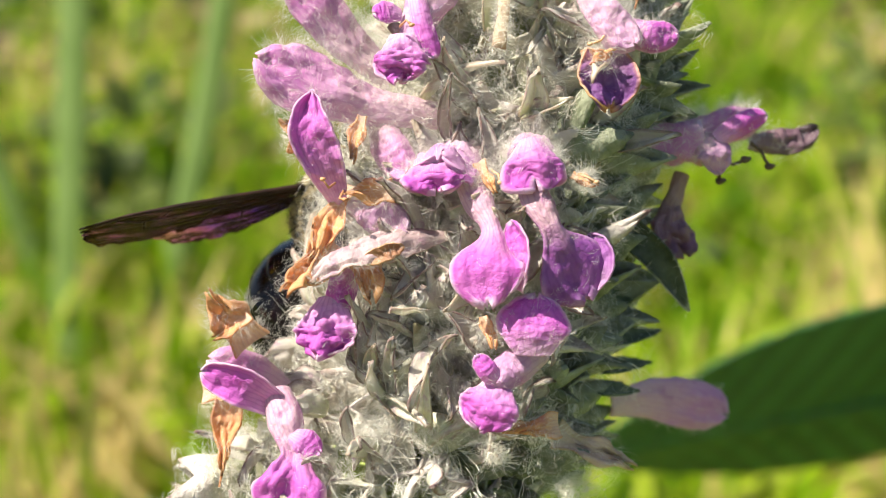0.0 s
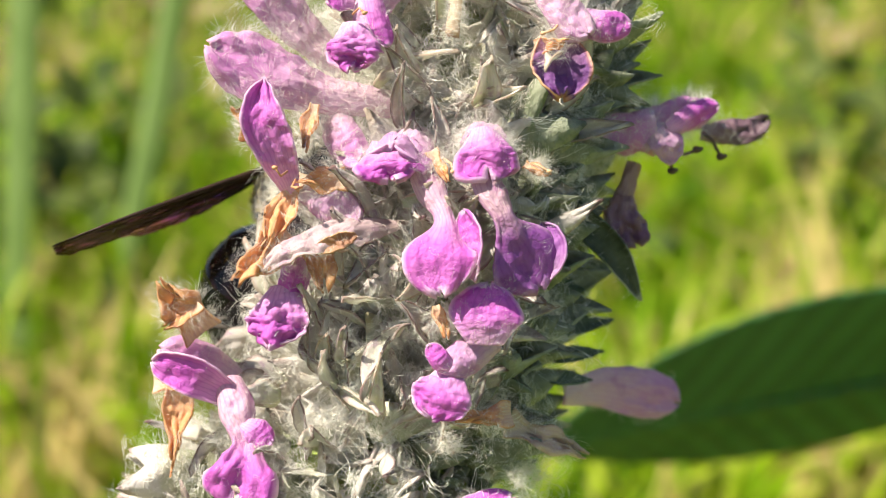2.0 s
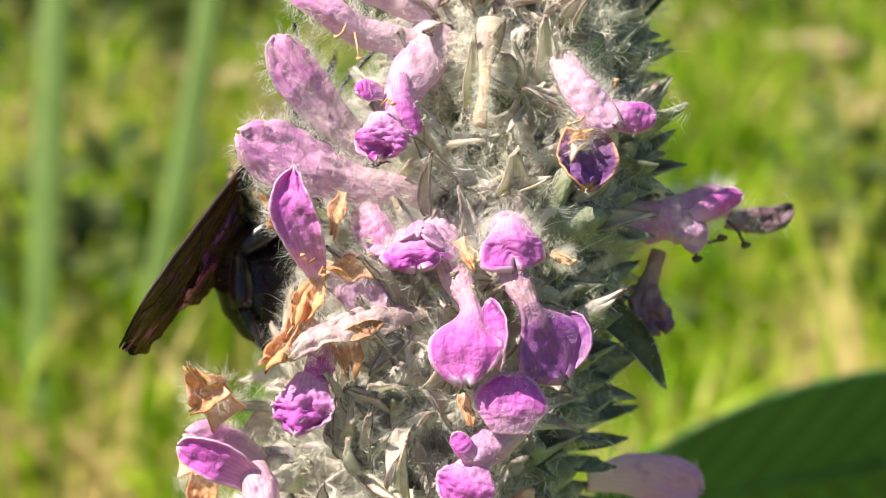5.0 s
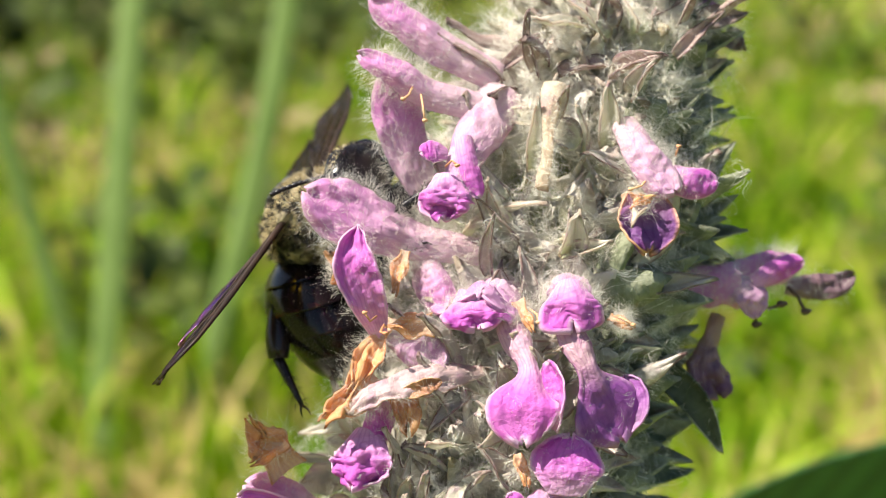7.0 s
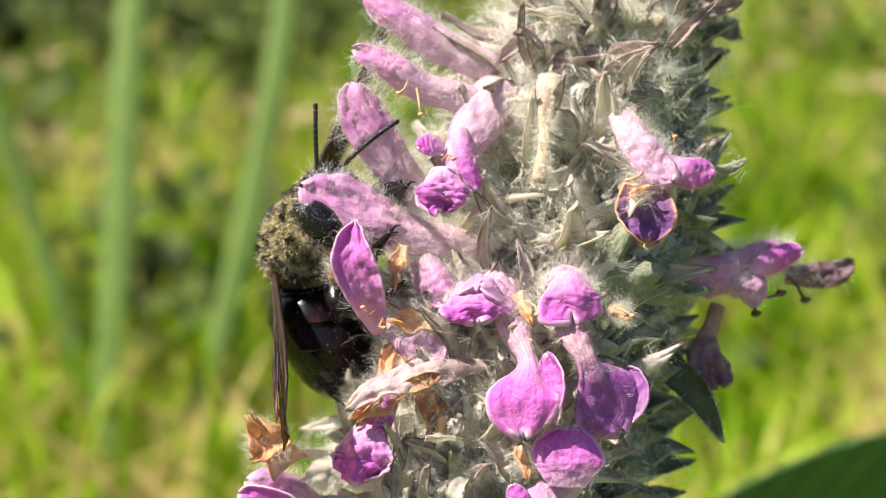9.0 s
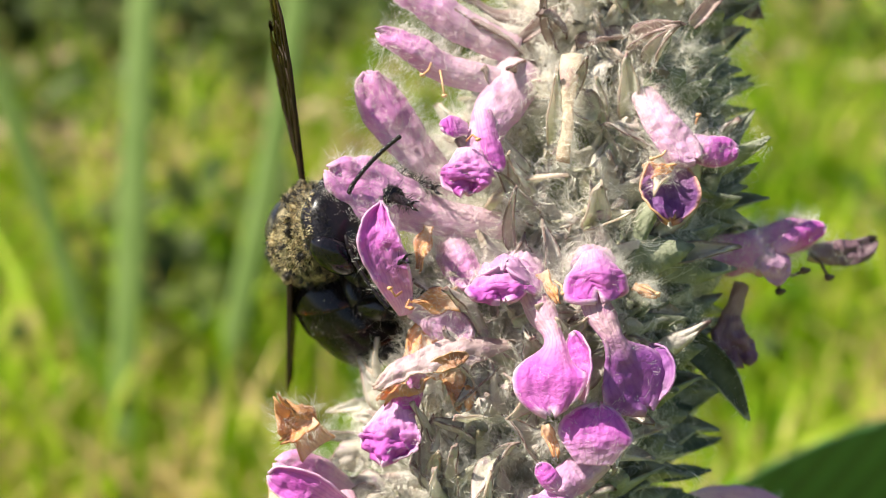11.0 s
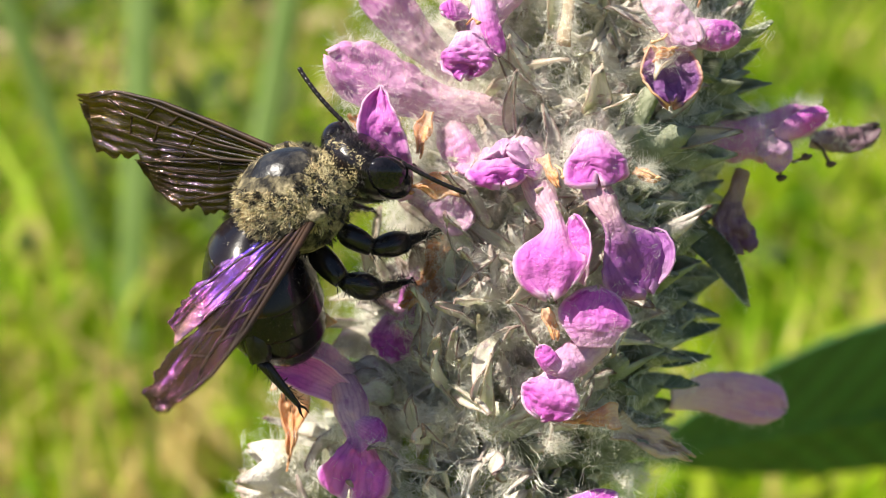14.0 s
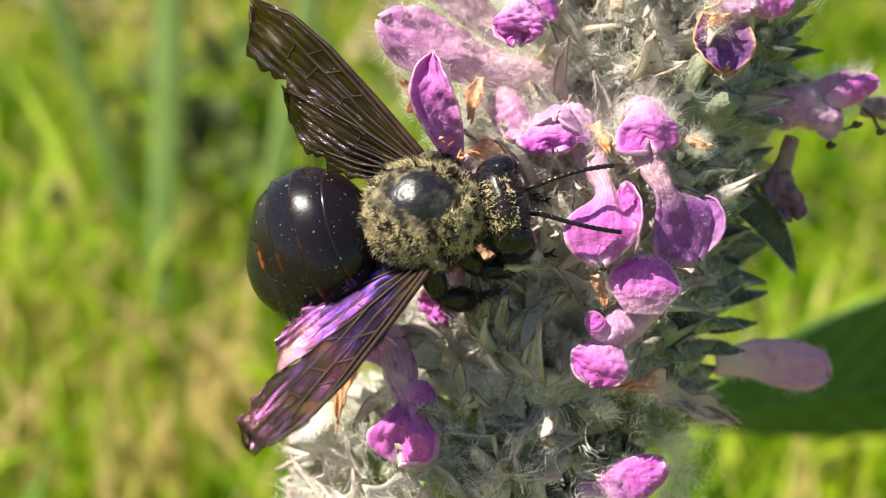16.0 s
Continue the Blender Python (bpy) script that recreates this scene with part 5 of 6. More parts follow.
def build_abdomen():
    """Six overlapping shining plates on a broad flattened body, built backwards from the waist."""
    def ring(x):
        return np.interp(x, np.linspace(0, 12, 41), SMOOTH_RING)

    core = Geo()
    xs = np.linspace(0, 11.2, 20)
    tube(core, np.stack([-xs, 0 * xs, -0.022 * xs ** 2], 1), ring(xs) * 0.9, 36, 0.72)
    abdomen = part("abdomen", core, chitin, bee, "broad shining black abdomen")
    abdomen.location = Vector(WAIST) * SCALE[0]
    cuts = (0.0, 2.3, 4.7, 7.0, 9.0, 10.6, 12.0)
    for k, (a, b) in enumerate(zip(cuts, cuts[1:])):
        xs = np.linspace(a, min(b + 0.25, 12.0), 14)
        lift = 0.02 + 0.26 * ((xs - a) / (b - a)) ** 1.5
        n = 80
        th = np.linspace(0, 2 * np.pi, n + 1)
        rad = ring(xs)[:, None] * (1 + 0.004 * k) + lift[:, None]
        grid = np.stack(np.broadcast_arrays(-xs[:, None], rad * np.cos(th), 0.72 * rad * np.sin(th) - 0.022 * xs[:, None] ** 2), -1)
        part("tergite", slab(Geo(), grid, 0.06, np.broadcast_to(np.clip((xs - a) / (b - a), 0, 1)[:, None], grid.shape[:2])), plate, abdomen, "shining black plate with a dark red edge")
    r = np.random.default_rng(41)
    n = 7500
    x, a = r.uniform(0.5, 11.8, n), r.uniform(0, 6.28, n)
    side = np.abs(np.cos(a)) ** 2 + (x > 9) * 0.6 + (np.sin(a) < -0.2) * 0.5 + 0.22
    pick = r.random(n) < side * 0.9
    x, a = x[pick], a[pick]
    rr = ring(x)
    root = np.stack([-x, rr * np.cos(a), 0.72 * rr * np.sin(a) - 0.022 * x ** 2], 1)
    part("fringe", strands(Geo(), root, np.stack([-0.9 + 0 * a, np.cos(a), np.sin(a)], 1), 0.6, 0.05, 0.25, seed=42), black_fur, abdomen, "fringe of black hair")
    return abdomen


def build_leg(points, radii, side, seed):
    """Femur, tibia and toe joints, bristly."""
    r = np.random.default_rng(seed)
    pts = [np.array((x, side * y, z), float) for x, y, z in points]
    base = pts[0]
    leg = None
    for k, name in enumerate(("leg", "tibia", "tarsus")):
        a, b = pts[k] - base, pts[k + 1] - base
        t = np.linspace(0, 1, 7)[:, None]
        line = a + (b - a) * t
        prof = radii[k] * np.interp(t[:, 0], (0, 0.2, 0.6, 1), ((0.6, 1, 1, 0.7), (0.55, 0.8, 1.15, 0.9), (0.9, 0.8, 0.6, 0.35))[k])
        g = tube(Geo(), line, prof, 10)
        if k == 2:
            for sg in (-1, 1):
                tube(g, [b, b + unit(b - a) * 0.5 + np.array((0, sg * 0.3, 0)), b + unit(b - a) * 0.7 + np.array((0, sg * 0.35, -0.35))], [0.14, 0.1, 0.03], 6)
        ob = part(name, g, chitin, bee if leg is None else leg, "bristly black leg" if k == 0 else "")
        if leg is None:
            leg = ob
            leg.location = Vector(base) * SCALE[0]
        n = (120, 260, 160)[k]
        q = r.random(n)[:, None]
        d = r.normal(size=(n, 3))
        root = a + (b - a) * q + d / np.linalg.norm(d, axis=1, keepdims=True) * radii[k] * 0.8
        strands_ = strands(Geo(), root, d + unit(b - a) * 1.2, (0.7, 1.1, 0.7)[k], 0.07, 0.2, seed=seed + k)
        part("bristles", strands_, black_fur, leg)
    return leg


def wing_grid(length, chord, side, seed, hind=False):
    nu, nv = 48, 41
    s, q = np.linspace(0, 1, nu)[:, None], np.linspace(0, 1, nv)[None]
    if hind:
        c = np.interp(s, (0, 0.12, 0.45, 0.75, 0.92, 1), (0.20, 0.55, 1.0, 0.95, 0.66, 0.16))
        lead = 0.05 * np.sin(np.pi * s)
    else:
        c = np.interp(s, (0, 0.08, 0.35, 0.62, 0.82, 0.94, 1), (0.20, 0.32, 0.64, 0.95, 1.0, 0.78, 0.22))
        lead = 0.10 * np.sin(np.pi * s ** 1.2) - 0.22 * np.clip((s - 0.75) / 0.25, 0, 1) ** 2
    torn = 1 + (0.04 * np.sin(s * 41 + seed) + 0.03 * np.sin(s * 73 + 2 * seed) + 0.05 * np.sign(np.sin(s * 29 + seed)) * (s > 0.55)) * (s > 0.35) * q ** 6
    y = chord * (lead - c * q * torn)
    x = s * length * (1 - 0.02 * q) + 0.35 * np.sin(q * 23 + seed) * (s > 0.97)
    z = 0.085 * np.sin(q * 46 + 5 * s) * np.sin(np.pi * np.clip(s, 0.05, 0.9)) ** 0.5 - 0.5 * q * s + 0.7 * (s ** 2)
    grid = np.stack(np.broadcast_arrays(x, side * y, z), -1)
    return (grid if side > 0 else grid[:, ::-1]), s


def build_wing(name, side, seed):
    """Smoky fore wing with its veins, hooked to the smaller hind wing; x along the wing."""
    grid, s = wing_grid(18.8, 5.7, side, seed)
    along = np.broadcast_to(s, grid.shape[:2])
    wing = part("fore_wing", slab(Geo(), grid, 0.05, along), violet_fore_mat if name == "right" else wing_mat, bee, "smoky brown wing with violet sheen and a torn edge")
    wing.location = Vector(WING_ROOT[name]) * SCALE[0]
    full = grid if side > 0 else grid[:, ::-1]

    def vein(owner, gr, path, r0, r1):
        nu, nv = gr.shape[:2]
        pts = []
        for a, b in path:
            i, j = a * (nu - 1), b * (nv - 1)
            i0, j0 = min(int(i), nu - 2), min(int(j), nv - 2)
            fi, fj = i - i0, j - j0
            pts.append((gr[i0, j0] * (1 - fi) + gr[i0 + 1, j0] * fi) * (1 - fj) + (gr[i0, j0 + 1] * (1 - fi) + gr[i0 + 1, j0 + 1] * fi) * fj)
        t = np.linspace(0, len(pts) - 1, 5 * len(pts))
        pts = np.stack([np.interp(t, range(len(pts)), np.array(pts)[:, k]) for k in range(3)], 1)
        part("vein", tube(Geo(), pts, np.linspace(r0, r1, len(pts)), 6), vein_mat, owner)

    vein(wing, full, [(0, 0), (0.3, 0.0), (0.6, 0.0), (0.82, 0.02), (0.95, 0.1)], 0.26, 0.10)
    vein(wing, full, [(0, 0.3), (0.3, 0.16), (0.55, 0.10), (0.7, 0.05)], 0.20, 0.12)
    vein(wing, full, [(0.02, 0.5), (0.3, 0.5), (0.42, 0.42), (0.6, 0.36), (0.78, 0.3), (0.86, 0.12)], 0.17, 0.08)
    vein(wing, full, [(0.02, 0.8), (0.28, 0.84), (0.45, 0.72), (0.62, 0.66), (0.74, 0.62)], 0.15, 0.07)
    for path in ([(0.36, 0.14), (0.42, 0.42)], [(0.5, 0.12), (0.56, 0.38)], [(0.62, 0.10), (0.67, 0.34)], [(0.42, 0.42), (0.45, 0.72)],
                 [(0.6, 0.36), (0.62, 0.66)], [(0.45, 0.72), (0.5, 0.98)], [(0.74, 0.32), (0.74, 0.62)]):
        vein(wing, full, path, 0.10, 0.07)
    hg, hs = wing_grid(12.8, 4.5, side, seed + 3, True)
    m = pose(0.0004, -side * 0.0012, -0.0003, 0, 0, -side * 16)
    hind = part("hind_wing", slab(Geo(), hg, 0.05, np.broadcast_to(hs, hg.shape[:2])), hind_wing_mat if name == "right" else wing_mat, wing, "smaller hind wing with a violet sheen" if name == "right" else "smaller smoky hind wing", m)
    hf = hg if side > 0 else hg[:, ::-1]
    for path in ([(0, 0), (0.4, 0.0), (0.8, 0.03)], [(0, 0.3), (0.4, 0.32), (0.75, 0.25)], [(0, 0.6), (0.35, 0.68), (0.62, 0.8)], [(0.4, 0.02), (0.42, 0.32)]):
        vein(hind, hf, path, 0.14, 0.07)
    return wing


build_thorax()
head = build_head()
abdomen = build_abdomen()
for sd, side in ((1, -1), (2, 1)):
    build_leg([(2.6, 2.0, -2.8), (4.4, 3.6, -4.2), (7.2, 3.0, -5.6), (10.2, 2.2, -6.6)], (0.95, 0.95, 0.55), side, 50 + sd)
    build_leg([(0.2, 2.4, -3.2), (1.2, 5.4, -4.4), (3.6, 5.4, -6.8), (6.6, 4.4, -8.6)], (1.0, 1.0, 0.58), side, 60 + sd)
    hind_leg = build_leg([(-2.4, 2.4, -3.0), (-3.4, 6.2, -4.2), (-4.2, 7.6, -8.6), (-3.6, 7.2, -13.0)], (0.95, 0.95, 0.55), side, 70 + sd)
    if side < 0:
        right_hind_leg = hind_leg
right_wing = build_wing("right", 1, 5)
left_wing = build_wing("left", -1, 8)
tagged(bee, "large black carpenter bee with violet smoky wings, dusted with pollen", "bee")


# ---- motion ----
# seconds; thorax; its forward and dorsal ways; the ways of abdomen (backwards) and head; span and face of the right and left wing
BEE = [
    (0, (-8.1, 3.5, 0.2), (0.459, 0.882, -0.11), (-0.803, 0.358, -0.477), (-0.45, -0.64, -0.60), (0.498, 0.867, -0.0204), (-0.895, -0.198, 0.399), (-0.306, 0.921, -0.242), (0.564, 0.29, -0.773), (-0.274, 0.949, 0.157)),
    (0.8, (-9.1, 3.9, -0.5), (0.512, 0.842, -0.169), (-0.588, 0.201, -0.783), (-0.46, -0.68, -0.56), (0.505, 0.862, -0.0376), (-0.685, -0.229, 0.692), (-0.509, 0.82, -0.263), (0.564, 0.29, -0.773), (-0.274, 0.949, 0.157)),
    (1.6, (-6.2, 2.9, -0.5), (0.521, 0.835, -0.176), (-0.612, 0.222, -0.759), (-0.46, -0.68, -0.56), (0.505, 0.863, -0.0351), (-0.858, -0.312, 0.408), (-0.45, 0.82, -0.353), (0.564, 0.29, -0.773), (-0.274, 0.949, 0.157)),
    (2, (-7.2, 3.8, -0.3), (0.499, 0.852, -0.161), (-0.7, 0.286, -0.655), (-0.46, -0.68, -0.56), (0.502, 0.865, -0.0289), (-0.837, -0.363, 0.409), (-0.413, 0.907, -0.0809), (0.564, 0.29, -0.773), (-0.274, 0.949, 0.157)),
    (2.4, (-7.2, 3.4, -0.5), (0.515, 0.841, -0.165), (-0.653, 0.26, -0.712), (-0.53, -0.71, -0.46), (0.505, 0.863, -0.0304), (-0.739, -0.303, 0.601), (-0.527, 0.805, -0.274), (0.564, 0.29, -0.773), (-0.274, 0.949, 0.157)),
    (3.2, (-7.3, 2.8, -0.5), (0.499, 0.856, -0.131), (-0.764, 0.364, -0.532), (-0.50, -0.74, -0.45), (0.506, 0.862, -0.0177), (-0.709, -0.367, 0.602), (-0.63, 0.691, -0.355), (0.538, 0.32, -0.78), (-0.293, 0.939, 0.182)),
    (3.5, (-8.5, 3.7, 0.6), (0.465, 0.885, -0.0297), (-0.878, 0.457, -0.141), (-0.47, -0.74, -0.48), (0.506, 0.862, -0.00316), (-0.803, -0.518, 0.296), (-0.581, 0.762, -0.285), (0.498, 0.362, -0.788), (-0.319, 0.921, 0.222)),
    (4, (-10.6, 6.8, 0.9), (0.609, 0.787, 0.1), (-0.757, 0.614, -0.223), (-0.363, -0.928, -0.0875), (0.755, 0.651, 0.0741), (-0.491, -0.774, 0.401), (-0.859, 0.485, -0.163), (0.287, 0.575, -0.766), (-0.619, 0.722, 0.309)),
    (4.5, (-11.2, 10.3, 1.0), (0.537, 0.819, 0.2), (-0.786, 0.572, -0.234), (0.0776, -0.871, -0.485), (0.65, 0.746, 0.143), (-0.375, -0.912, -0.163), (-0.885, 0.401, -0.236), (0.243, 0.709, -0.662), (-0.799, 0.533, 0.278)),
    (4.7, (-11.1, 11.2, 1.5), (0.533, 0.832, 0.157), (-0.769, 0.553, -0.319), (0.128, -0.887, -0.443), (0.634, 0.764, 0.118), (-0.4, -0.912, 0.0963), (-0.883, 0.357, -0.304), (0.243, 0.709, -0.662), (-0.799, 0.533, 0.278)),
    (6.8, (-14.4, 14.7, 5.0), (0.708, 0.467, 0.53), (-0.699, 0.573, 0.428), (0.217, -0.961, -0.173), (0.864, 0.436, 0.251), (-0.214, -0.639, 0.739), (-0.728, 0.605, 0.323), (0.184, 0.54, -0.821), (-0.67, 0.68, 0.297)),
    (7, (-13.7, 13.3, 5.2), (0.531, 0.69, 0.491), (-0.82, 0.565, 0.0926), (0.30, -0.945, -0.121), (0.78, 0.2, 0.6), (-0.285, -0.658, 0.697), (-0.714, 0.626, 0.313), (0.134, 0.647, -0.751), (-0.681, 0.611, 0.405)),
    (8, (-12.9, 13.0, 5.7), (0.538, 0.663, 0.52), (-0.814, 0.569, 0.116), (0.36, -0.925, -0.124), (0.74, 0.22, 0.63), (-0.249, -0.624, 0.74), (-0.718, 0.627, 0.301), (0.219, 0.545, -0.809), (-0.666, 0.689, 0.285)),
    (8.6, (-12.8, 13.4, 5.9), (0.595, 0.537, 0.599), (-0.767, 0.602, 0.223), (0.33, -0.935, -0.131), (0.74, 0.24, 0.62), (-0.13, -0.657, 0.742), (-0.816, 0.494, 0.302), (0.222, 0.492, -0.842), (-0.776, 0.612, 0.153)),
    (9, (-13.8, 11.1, 6.1), (0.197, 0.391, 0.899), (-0.946, 0.315, 0.0701), (0.121, -0.986, -0.119), (0.583, 0.567, 0.581), (0.211, -0.556, 0.804), (-0.961, 0.0352, 0.274), (0.393, 0.893, -0.22), (-0.914, 0.406, 0.013)),
    (9.2, (-14.2, 12.1, 6.7), (0.252, 0.169, 0.953), (-0.939, 0.282, 0.198), (0.0479, -0.952, -0.303), (0.596, 0.293, 0.747), (0.131, -0.522, 0.843), (-0.973, 0.0887, 0.212), (0.0699, 0.897, -0.436), (-0.997, 0.0742, -0.00715)),
    (11.3, (-15.0, 8.9, 7.6), (0.178, 0.0308, 0.984), (-0.977, 0.121, 0.173), (0.329, -0.914, -0.237), (0.707, 0.254, 0.66), (-0.106, -0.475, -0.874), (-0.992, 0.0261, 0.125), (-0.00578, 0.728, 0.685), (-0.909, -0.29, 0.301)),
    (12, (-14.8, 5.0, 7.8), (0.251, -0.0476, 0.967), (-0.961, 0.108, 0.255), (0.359, -0.917, -0.176), (0.739, 0.36, 0.57), (-0.23, -0.407, -0.884), (-0.971, 0.0734, 0.227), (-0.0696, 0.841, 0.536), (-0.889, -0.296, 0.35)),
    (12.5, (-17.4, 3.9, 7.9), (0.247, -0.102, 0.964), (-0.946, 0.188, 0.263), (0.33, -0.904, -0.271), (0.635, 0.355, 0.687), (-0.176, -0.543, -0.821), (-0.983, 0.0789, 0.164), (0.101, 0.81, 0.578), (-0.896, -0.179, 0.407)),
    (12.7, (-16.2, 4.0, 11.7), (0.442, -0.00273, 0.897), (-0.868, 0.253, 0.428), (0.00687, -0.974, -0.227), (0.766, 0.469, 0.439), (-0.378, -0.637, -0.672), (-0.829, -0.0811, 0.554), (-0.119, 0.921, -0.37), (-0.767, 0.152, 0.624)),
    (12.9, (-16.7, 1.8, 14.5), (0.828, 0.128, 0.546), (-0.557, 0.294, 0.776), (0.107, -0.843, -0.527), (0.831, 0.492, 0.259), (-0.174, -0.59, 0.789), (0.897, 0.184, 0.402), (-0.455, 0.879, -0.141), (-0.569, -0.165, 0.805)),
    (13.2, (-15.6, 3.6, 16.4), (0.977, 0.177, 0.123), (-0.164, 0.246, 0.955), (-0.237, -0.816, -0.527), (0.826, 0.296, -0.48), (-0.526, -0.681, 0.51), (0.836, -0.409, 0.366), (-0.747, 0.592, -0.302), (-0.424, -0.0756, 0.902)),
    (13.5, (-15.9, 3.0, 16.7), (0.952, 0.287, -0.104), (0.0106, 0.309, 0.951), (0.0302, -0.849, -0.527), (0.806, 0.369, -0.462), (-0.404, -0.804, 0.437), (-0.291, 0.534, 0.794), (-0.903, 0.409, -0.134), (-0.273, -0.304, 0.913)),
    (14, (-15.3, 3.3, 17.4), (0.909, 0.355, -0.219), (-0.0707, 0.648, 0.758), (-0.0972, -0.844, -0.527), (0.578, 0.815, 0.0299), (-0.364, -0.709, 0.604), (-0.361, 0.681, 0.637), (-0.891, 0.337, -0.303), (-0.396, -0.255, 0.882)),
    (14.5, (-14.4, 3.0, 18.2), (0.834, 0.444, -0.326), (-0.102, 0.705, 0.701), (-0.124, -0.841, -0.527), (0.639, 0.768, -0.0424), (-0.353, -0.705, 0.615), (-0.468, 0.679, 0.565), (-0.928, 0.229, -0.295), (-0.37, -0.677, 0.636)),
    (15, (-14.5, 3.2, 18.6), (0.825, 0.456, -0.334), (-0.111, 0.709, 0.696), (-0.159, -0.835, -0.527), (0.704, 0.71, -0.0118), (-0.383, -0.72, 0.579), (-0.37, 0.669, 0.644), (-0.892, 0.235, -0.386), (-0.446, -0.596, 0.668)),
    (15.5, (-14.4, 2.7, 19.2), (0.958, 0.258, -0.124), (0.0318, 0.335, 0.942), (-0.302, -0.946, -0.117), (0.934, 0.35, 0.0693), (-0.37, -0.812, 0.451), (-0.439, 0.547, 0.712), (-0.719, 0.557, -0.417), (-0.532, -0.0539, 0.845)),
    (15.7, (-12.2, 1.4, 19.5), (0.992, 0.0779, 0.101), (-0.119, 0.277, 0.954), (-0.666, -0.489, -0.564), (0.992, 0.117, -0.0465), (-0.497, -0.647, 0.579), (-0.281, 0.721, 0.633), (-0.636, 0.699, -0.327), (-0.583, -0.157, 0.797)),
    (16, (-9.4, -0.4, 20.1), (0.99, 0.0694, -0.126), (0.107, 0.231, 0.967), (-0.894, -0.345, -0.285), (0.953, 0.203, -0.223), (-0.544, -0.709, 0.45), (-0.302, 0.649, 0.699), (-0.675, 0.711, -0.198), (-0.483, -0.222, 0.847)),
]


# how the abdomen's back faces while it is bent down under the body
TAIL_UP = {12.9: (-0.85, 0.25, 0.45), 13.2: (-0.85, 0.3, 0.45), 13.5: (-0.88, 0.3, 0.36), 14: (-0.93, 0.25, 0.25), 14.5: (-0.94, 0.25, 0.22), 15: (-0.93, 0.25, 0.25), 15.5: (-0.72, 0.3, 0.62), 15.7: (-0.45, 0.4, 0.8)}


def turned(thing_space, root, m):
    """The pose of a part, given its own axes in the spike's frame, in its thing's space."""
    local = thing_space.to_3x3().inverted() @ m.to_3x3()
    return Matrix.Translation(Vector(root) * SCALE[0]) @ local.to_4x4()


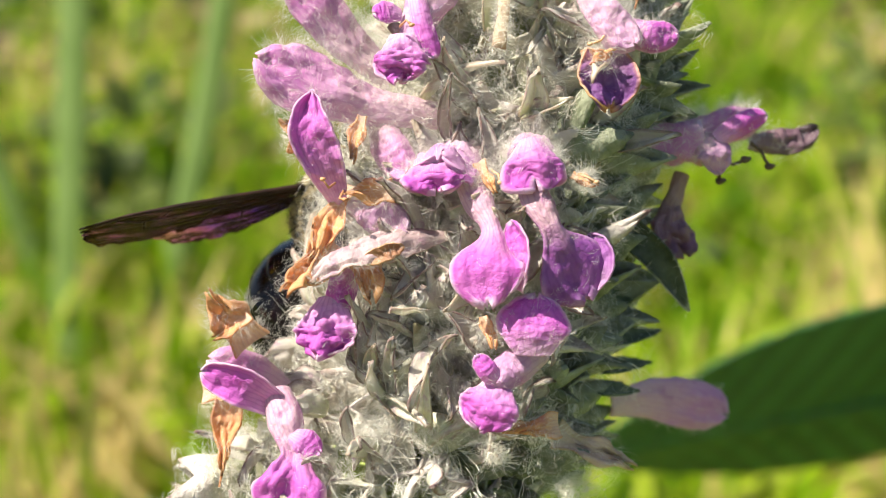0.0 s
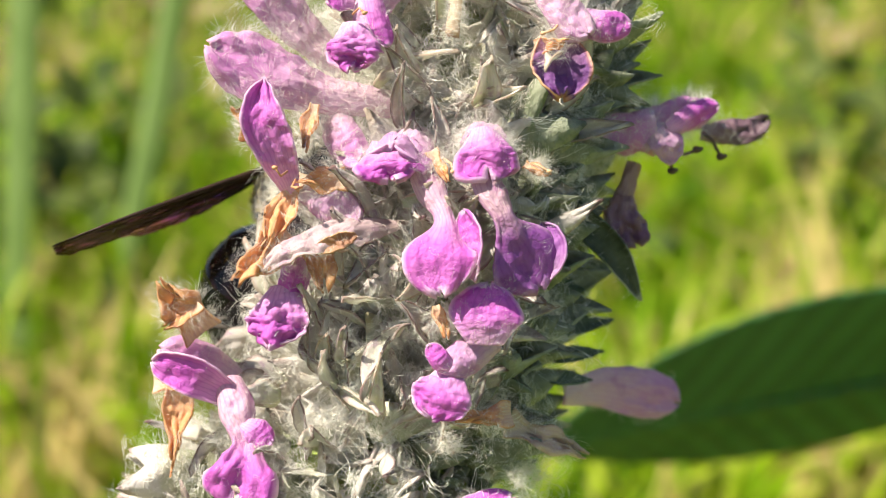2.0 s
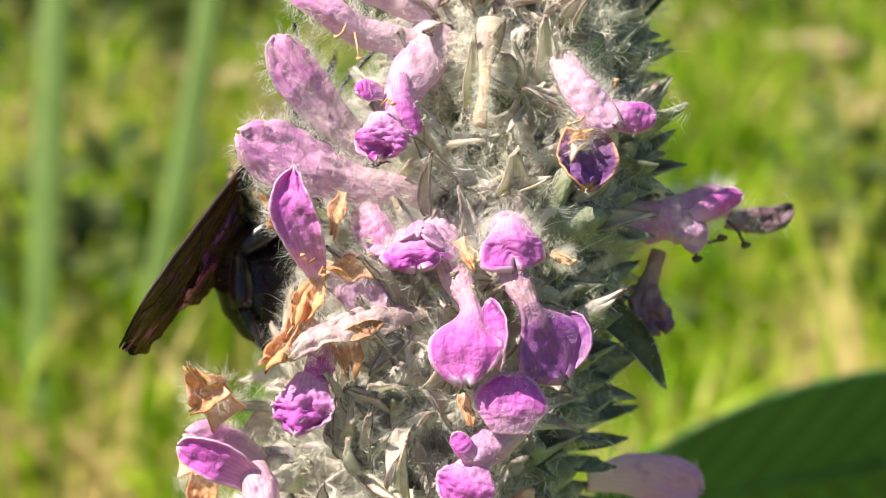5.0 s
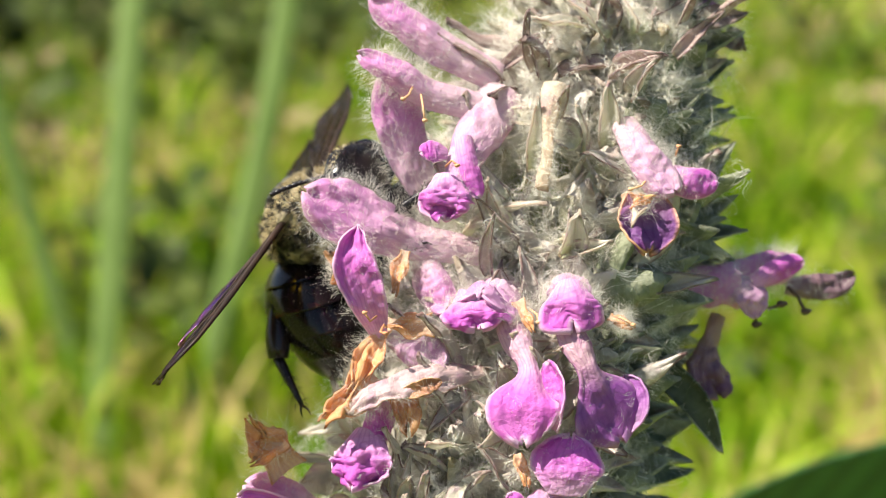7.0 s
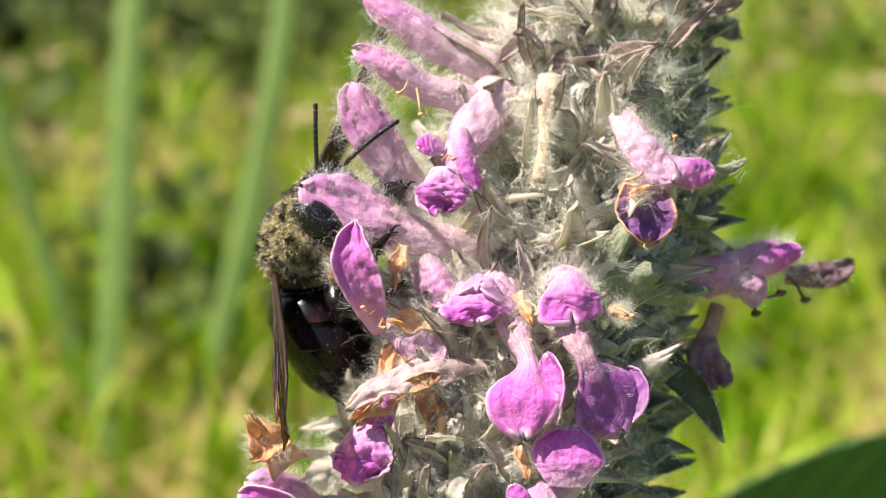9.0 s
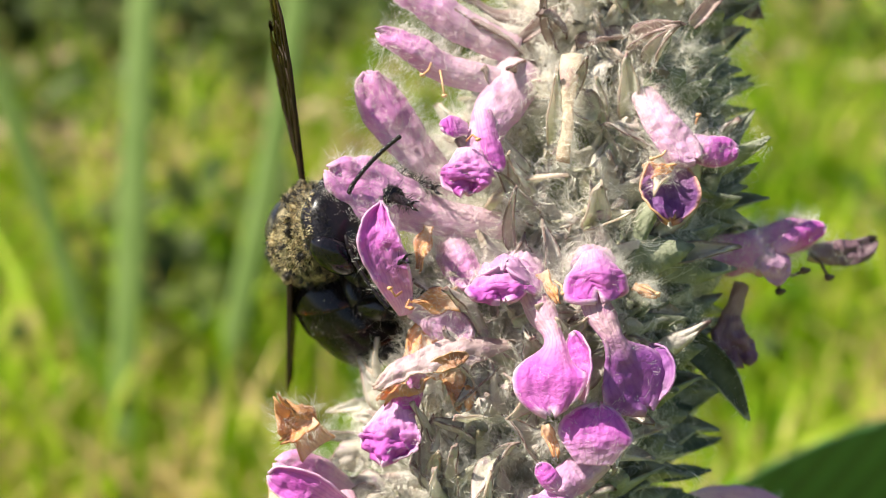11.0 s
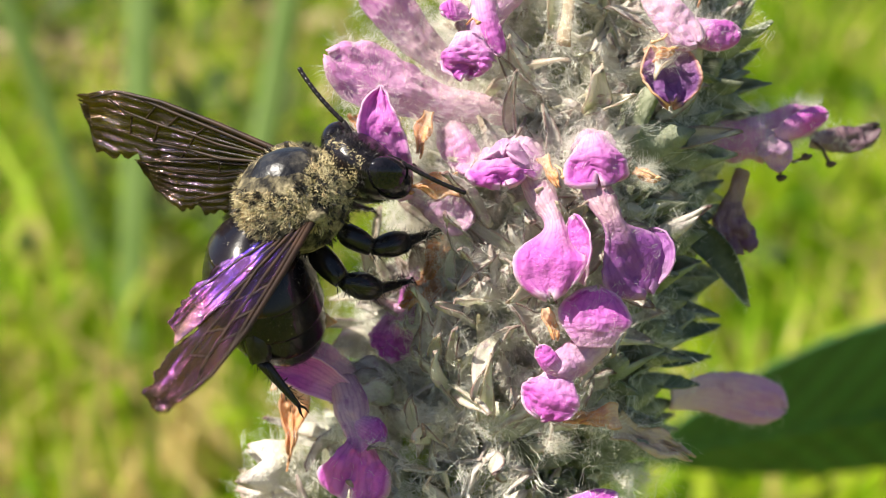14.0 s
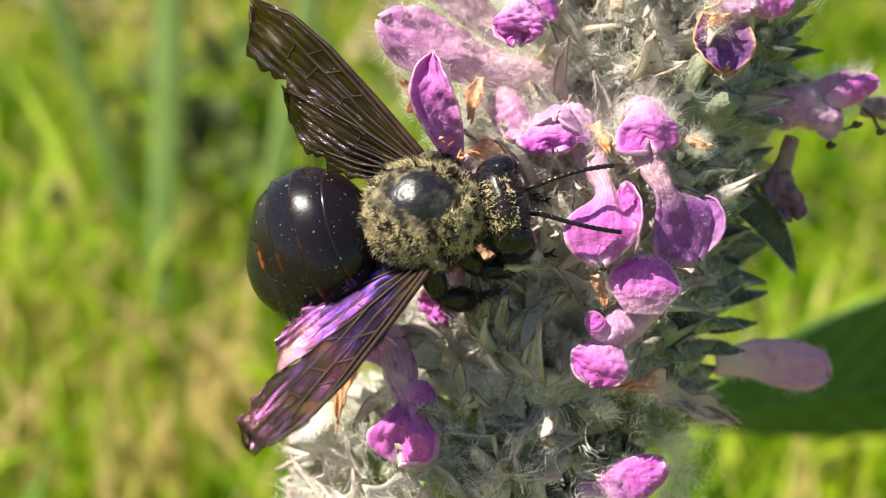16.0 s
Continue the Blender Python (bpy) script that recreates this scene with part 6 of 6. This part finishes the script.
def motions():
    body, tail, face, right, left = [], [], [], [], []
    for t, place, ahead, up, abd, hd, rs, rn, ls, ln in BEE:
        m = axes(place, x=ahead, z=up)
        body.append((t, SPIKE @ m))
        tail.append((t, turned(m, WAIST, axes((0, 0, 0), x=-np.array(abd), z=TAIL_UP.get(t, up)))))
        face.append((t, turned(m, NECK, axes((0, 0, 0), x=hd, z=up))))
        right.append((t, turned(m, WING_ROOT["right"], axes((0, 0, 0), x=rs, z=rn))))
        left.append((t, turned(m, WING_ROOT["left"], axes((0, 0, 0), x=ls, z=ln))))
    walk(bee, body)
    walk(abdomen, tail)
    walk(head, face)
    walk(right_wing, right)
    walk(left_wing, left)
    # the antennae sweep about: seconds, then the ways of the left and the right one
    feel = [(0, (0.5, 0.8, 0.2), (0, 0.9, 0.3)), (4.5, (0.5, 0.8, 0.2), (-0.3, 0.9, 0.2)), (7, (0.6, 0.7, 0), (-0.92, -0.16, 0.35)), (8, (0.6, 0.7, 0), (-0.93, -0.12, 0.35)), (8.6, (0.6, 0.7, 0), (-0.92, -0.16, 0.35)),
            (9, (0.6, 0.75, 0.1), (-0.22, 0.95, 0.2)), (9.2, (0.5, 0.85, 0), (0.2, 0.9, 0.3)), (11.3, (0.6, 0.7, 0.4), (0.4, -0.9, 0.2)), (12, (0.8, 0.5, 0.3), (0.5, -0.8, 0.3)), (12.5, (0.9, 0.3, 0.3), (0.85, -0.5, 0.2)),
            (12.7, (0.7, 0.7, 0.1), (0.75, -0.65, 0.1)), (12.9, (0.05, 1, 0.1), (0.75, -0.65, 0.1)), (13.2, (-0.36, 0.93, 0.1), (0.66, -0.75, 0.1)), (13.5, (-0.53, 0.85, 0.1), (0.8, -0.6, 0.1)), (14, (-0.63, 0.77, 0.1), (0.92, -0.38, 0.1)),
            (14.5, (-0.56, 0.83, 0.1), (0.93, -0.36, 0.1)), (15, (-0.52, 0.85, 0.1), (0.89, -0.45, 0.1)), (15.5, (0.7, 0.7, 0), (0.8, -0.6, 0.1)), (15.7, (0.6, 0.8, 0.1), (0.76, -0.64, 0.1)), (16, (0.9, 0.3, 0.2), (0.98, -0.15, 0.1))]
    spots = {t: axes((0, 0, 0), x=hd, z=up) for t, place, ahead, up, abd, hd, *_ in BEE}
    for side, pick in ((1, 1), (-1, 2)):
        base = (3.1, side * 0.75, 0.1)
        walk(ANTENNAE[side], [(row[0], turned(spots[row[0]], base, axes((0, 0, 0), x=row[pick], z=spots[row[0]].to_3x3() @ Vector((0.2, 0.1 * side, 1))))) for row in feel])
    # the right hind leg hangs down over the dry flowers at times
    foot = Vector((-2.4, -2.4, -3.0))
    rest = axes((0, 0, 0), x=(-0.11, -0.43, -0.9), z=(0, -1, 0.4)).to_3x3()
    hung = {4: 0.5, 4.5: 1, 4.7: 1, 6.8: 1, 7: 1, 8: 1, 8.6: 1, 9: 0.6, 9.2: 0.4, 14: 0.6, 14.5: 1, 15: 1, 15.5: 0.8, 15.7: 0.6}
    leg_rows, turn = [], None
    for t, place, ahead, up, *_ in BEE:
        way = axes((0, 0, 0), x=(-0.06 if t < 10 else -0.10, -0.97, 0.15), z=(-1, 0.1, 0.2)).to_3x3()
        down = (axes((0, 0, 0), x=ahead, z=up).to_3x3().inverted() @ way @ rest.inverted()).to_quaternion()
        turn = Matrix.Identity(3).to_quaternion().slerp(down, hung.get(t, 0))
        leg_rows.append((t, Matrix.Translation(foot * SCALE[0]) @ turn.to_matrix().to_4x4()))
    walk(right_hind_leg, leg_rows)
    # petals that the bee pushes aside
    def swing(ob, rows):
        rest = ob.matrix_basis.copy()
        walk(ob, [(t, Matrix.Translation((TO_PLANT.to_3x3() @ Vector(shift)) * MM) @ rest @ pose(0, 0, 0, rx, 0, rz)) for t, shift, rx, rz in rows])

    none = (0, 0, 0)
    swing(hood_high, [(0, none, 0, 0), (4.7, none, 0, 0), (6.8, none, 0, -22), (8.5, none, 0, -20), (9.0, none, 0, -6), (12.5, none, 0, -2), (16, none, 0, 0)])
    for ob in DRIED[:3]:
        swing(ob, [(0, none, 0, 0), (8.5, none, 0, 0), (9.0, (2.0, -0.6, -1.5), 8, 0), (12.5, (2.0, -0.6, -2), 8, 0), (13.0, (3, -3, -7), 20, 0), (16, (3, -3, -7), 20, 0)])
    for ob in (grey_hood, brown_lining):
        swing(ob, [(0, none, 0, 0), (12.5, none, 0, 0), (13.0, (3, -2, -8), 25, 0), (16, (3, -2, -8), 25, 0)])
    for ob in (low_flower, low_tube):
        swing(ob, [(0, none, 0, 0), (12.5, none, 0, 0), (13.2, (0, -1.5, -7), 0, 0), (16, (0, -1.5, -7), 0, 0)])


motions()
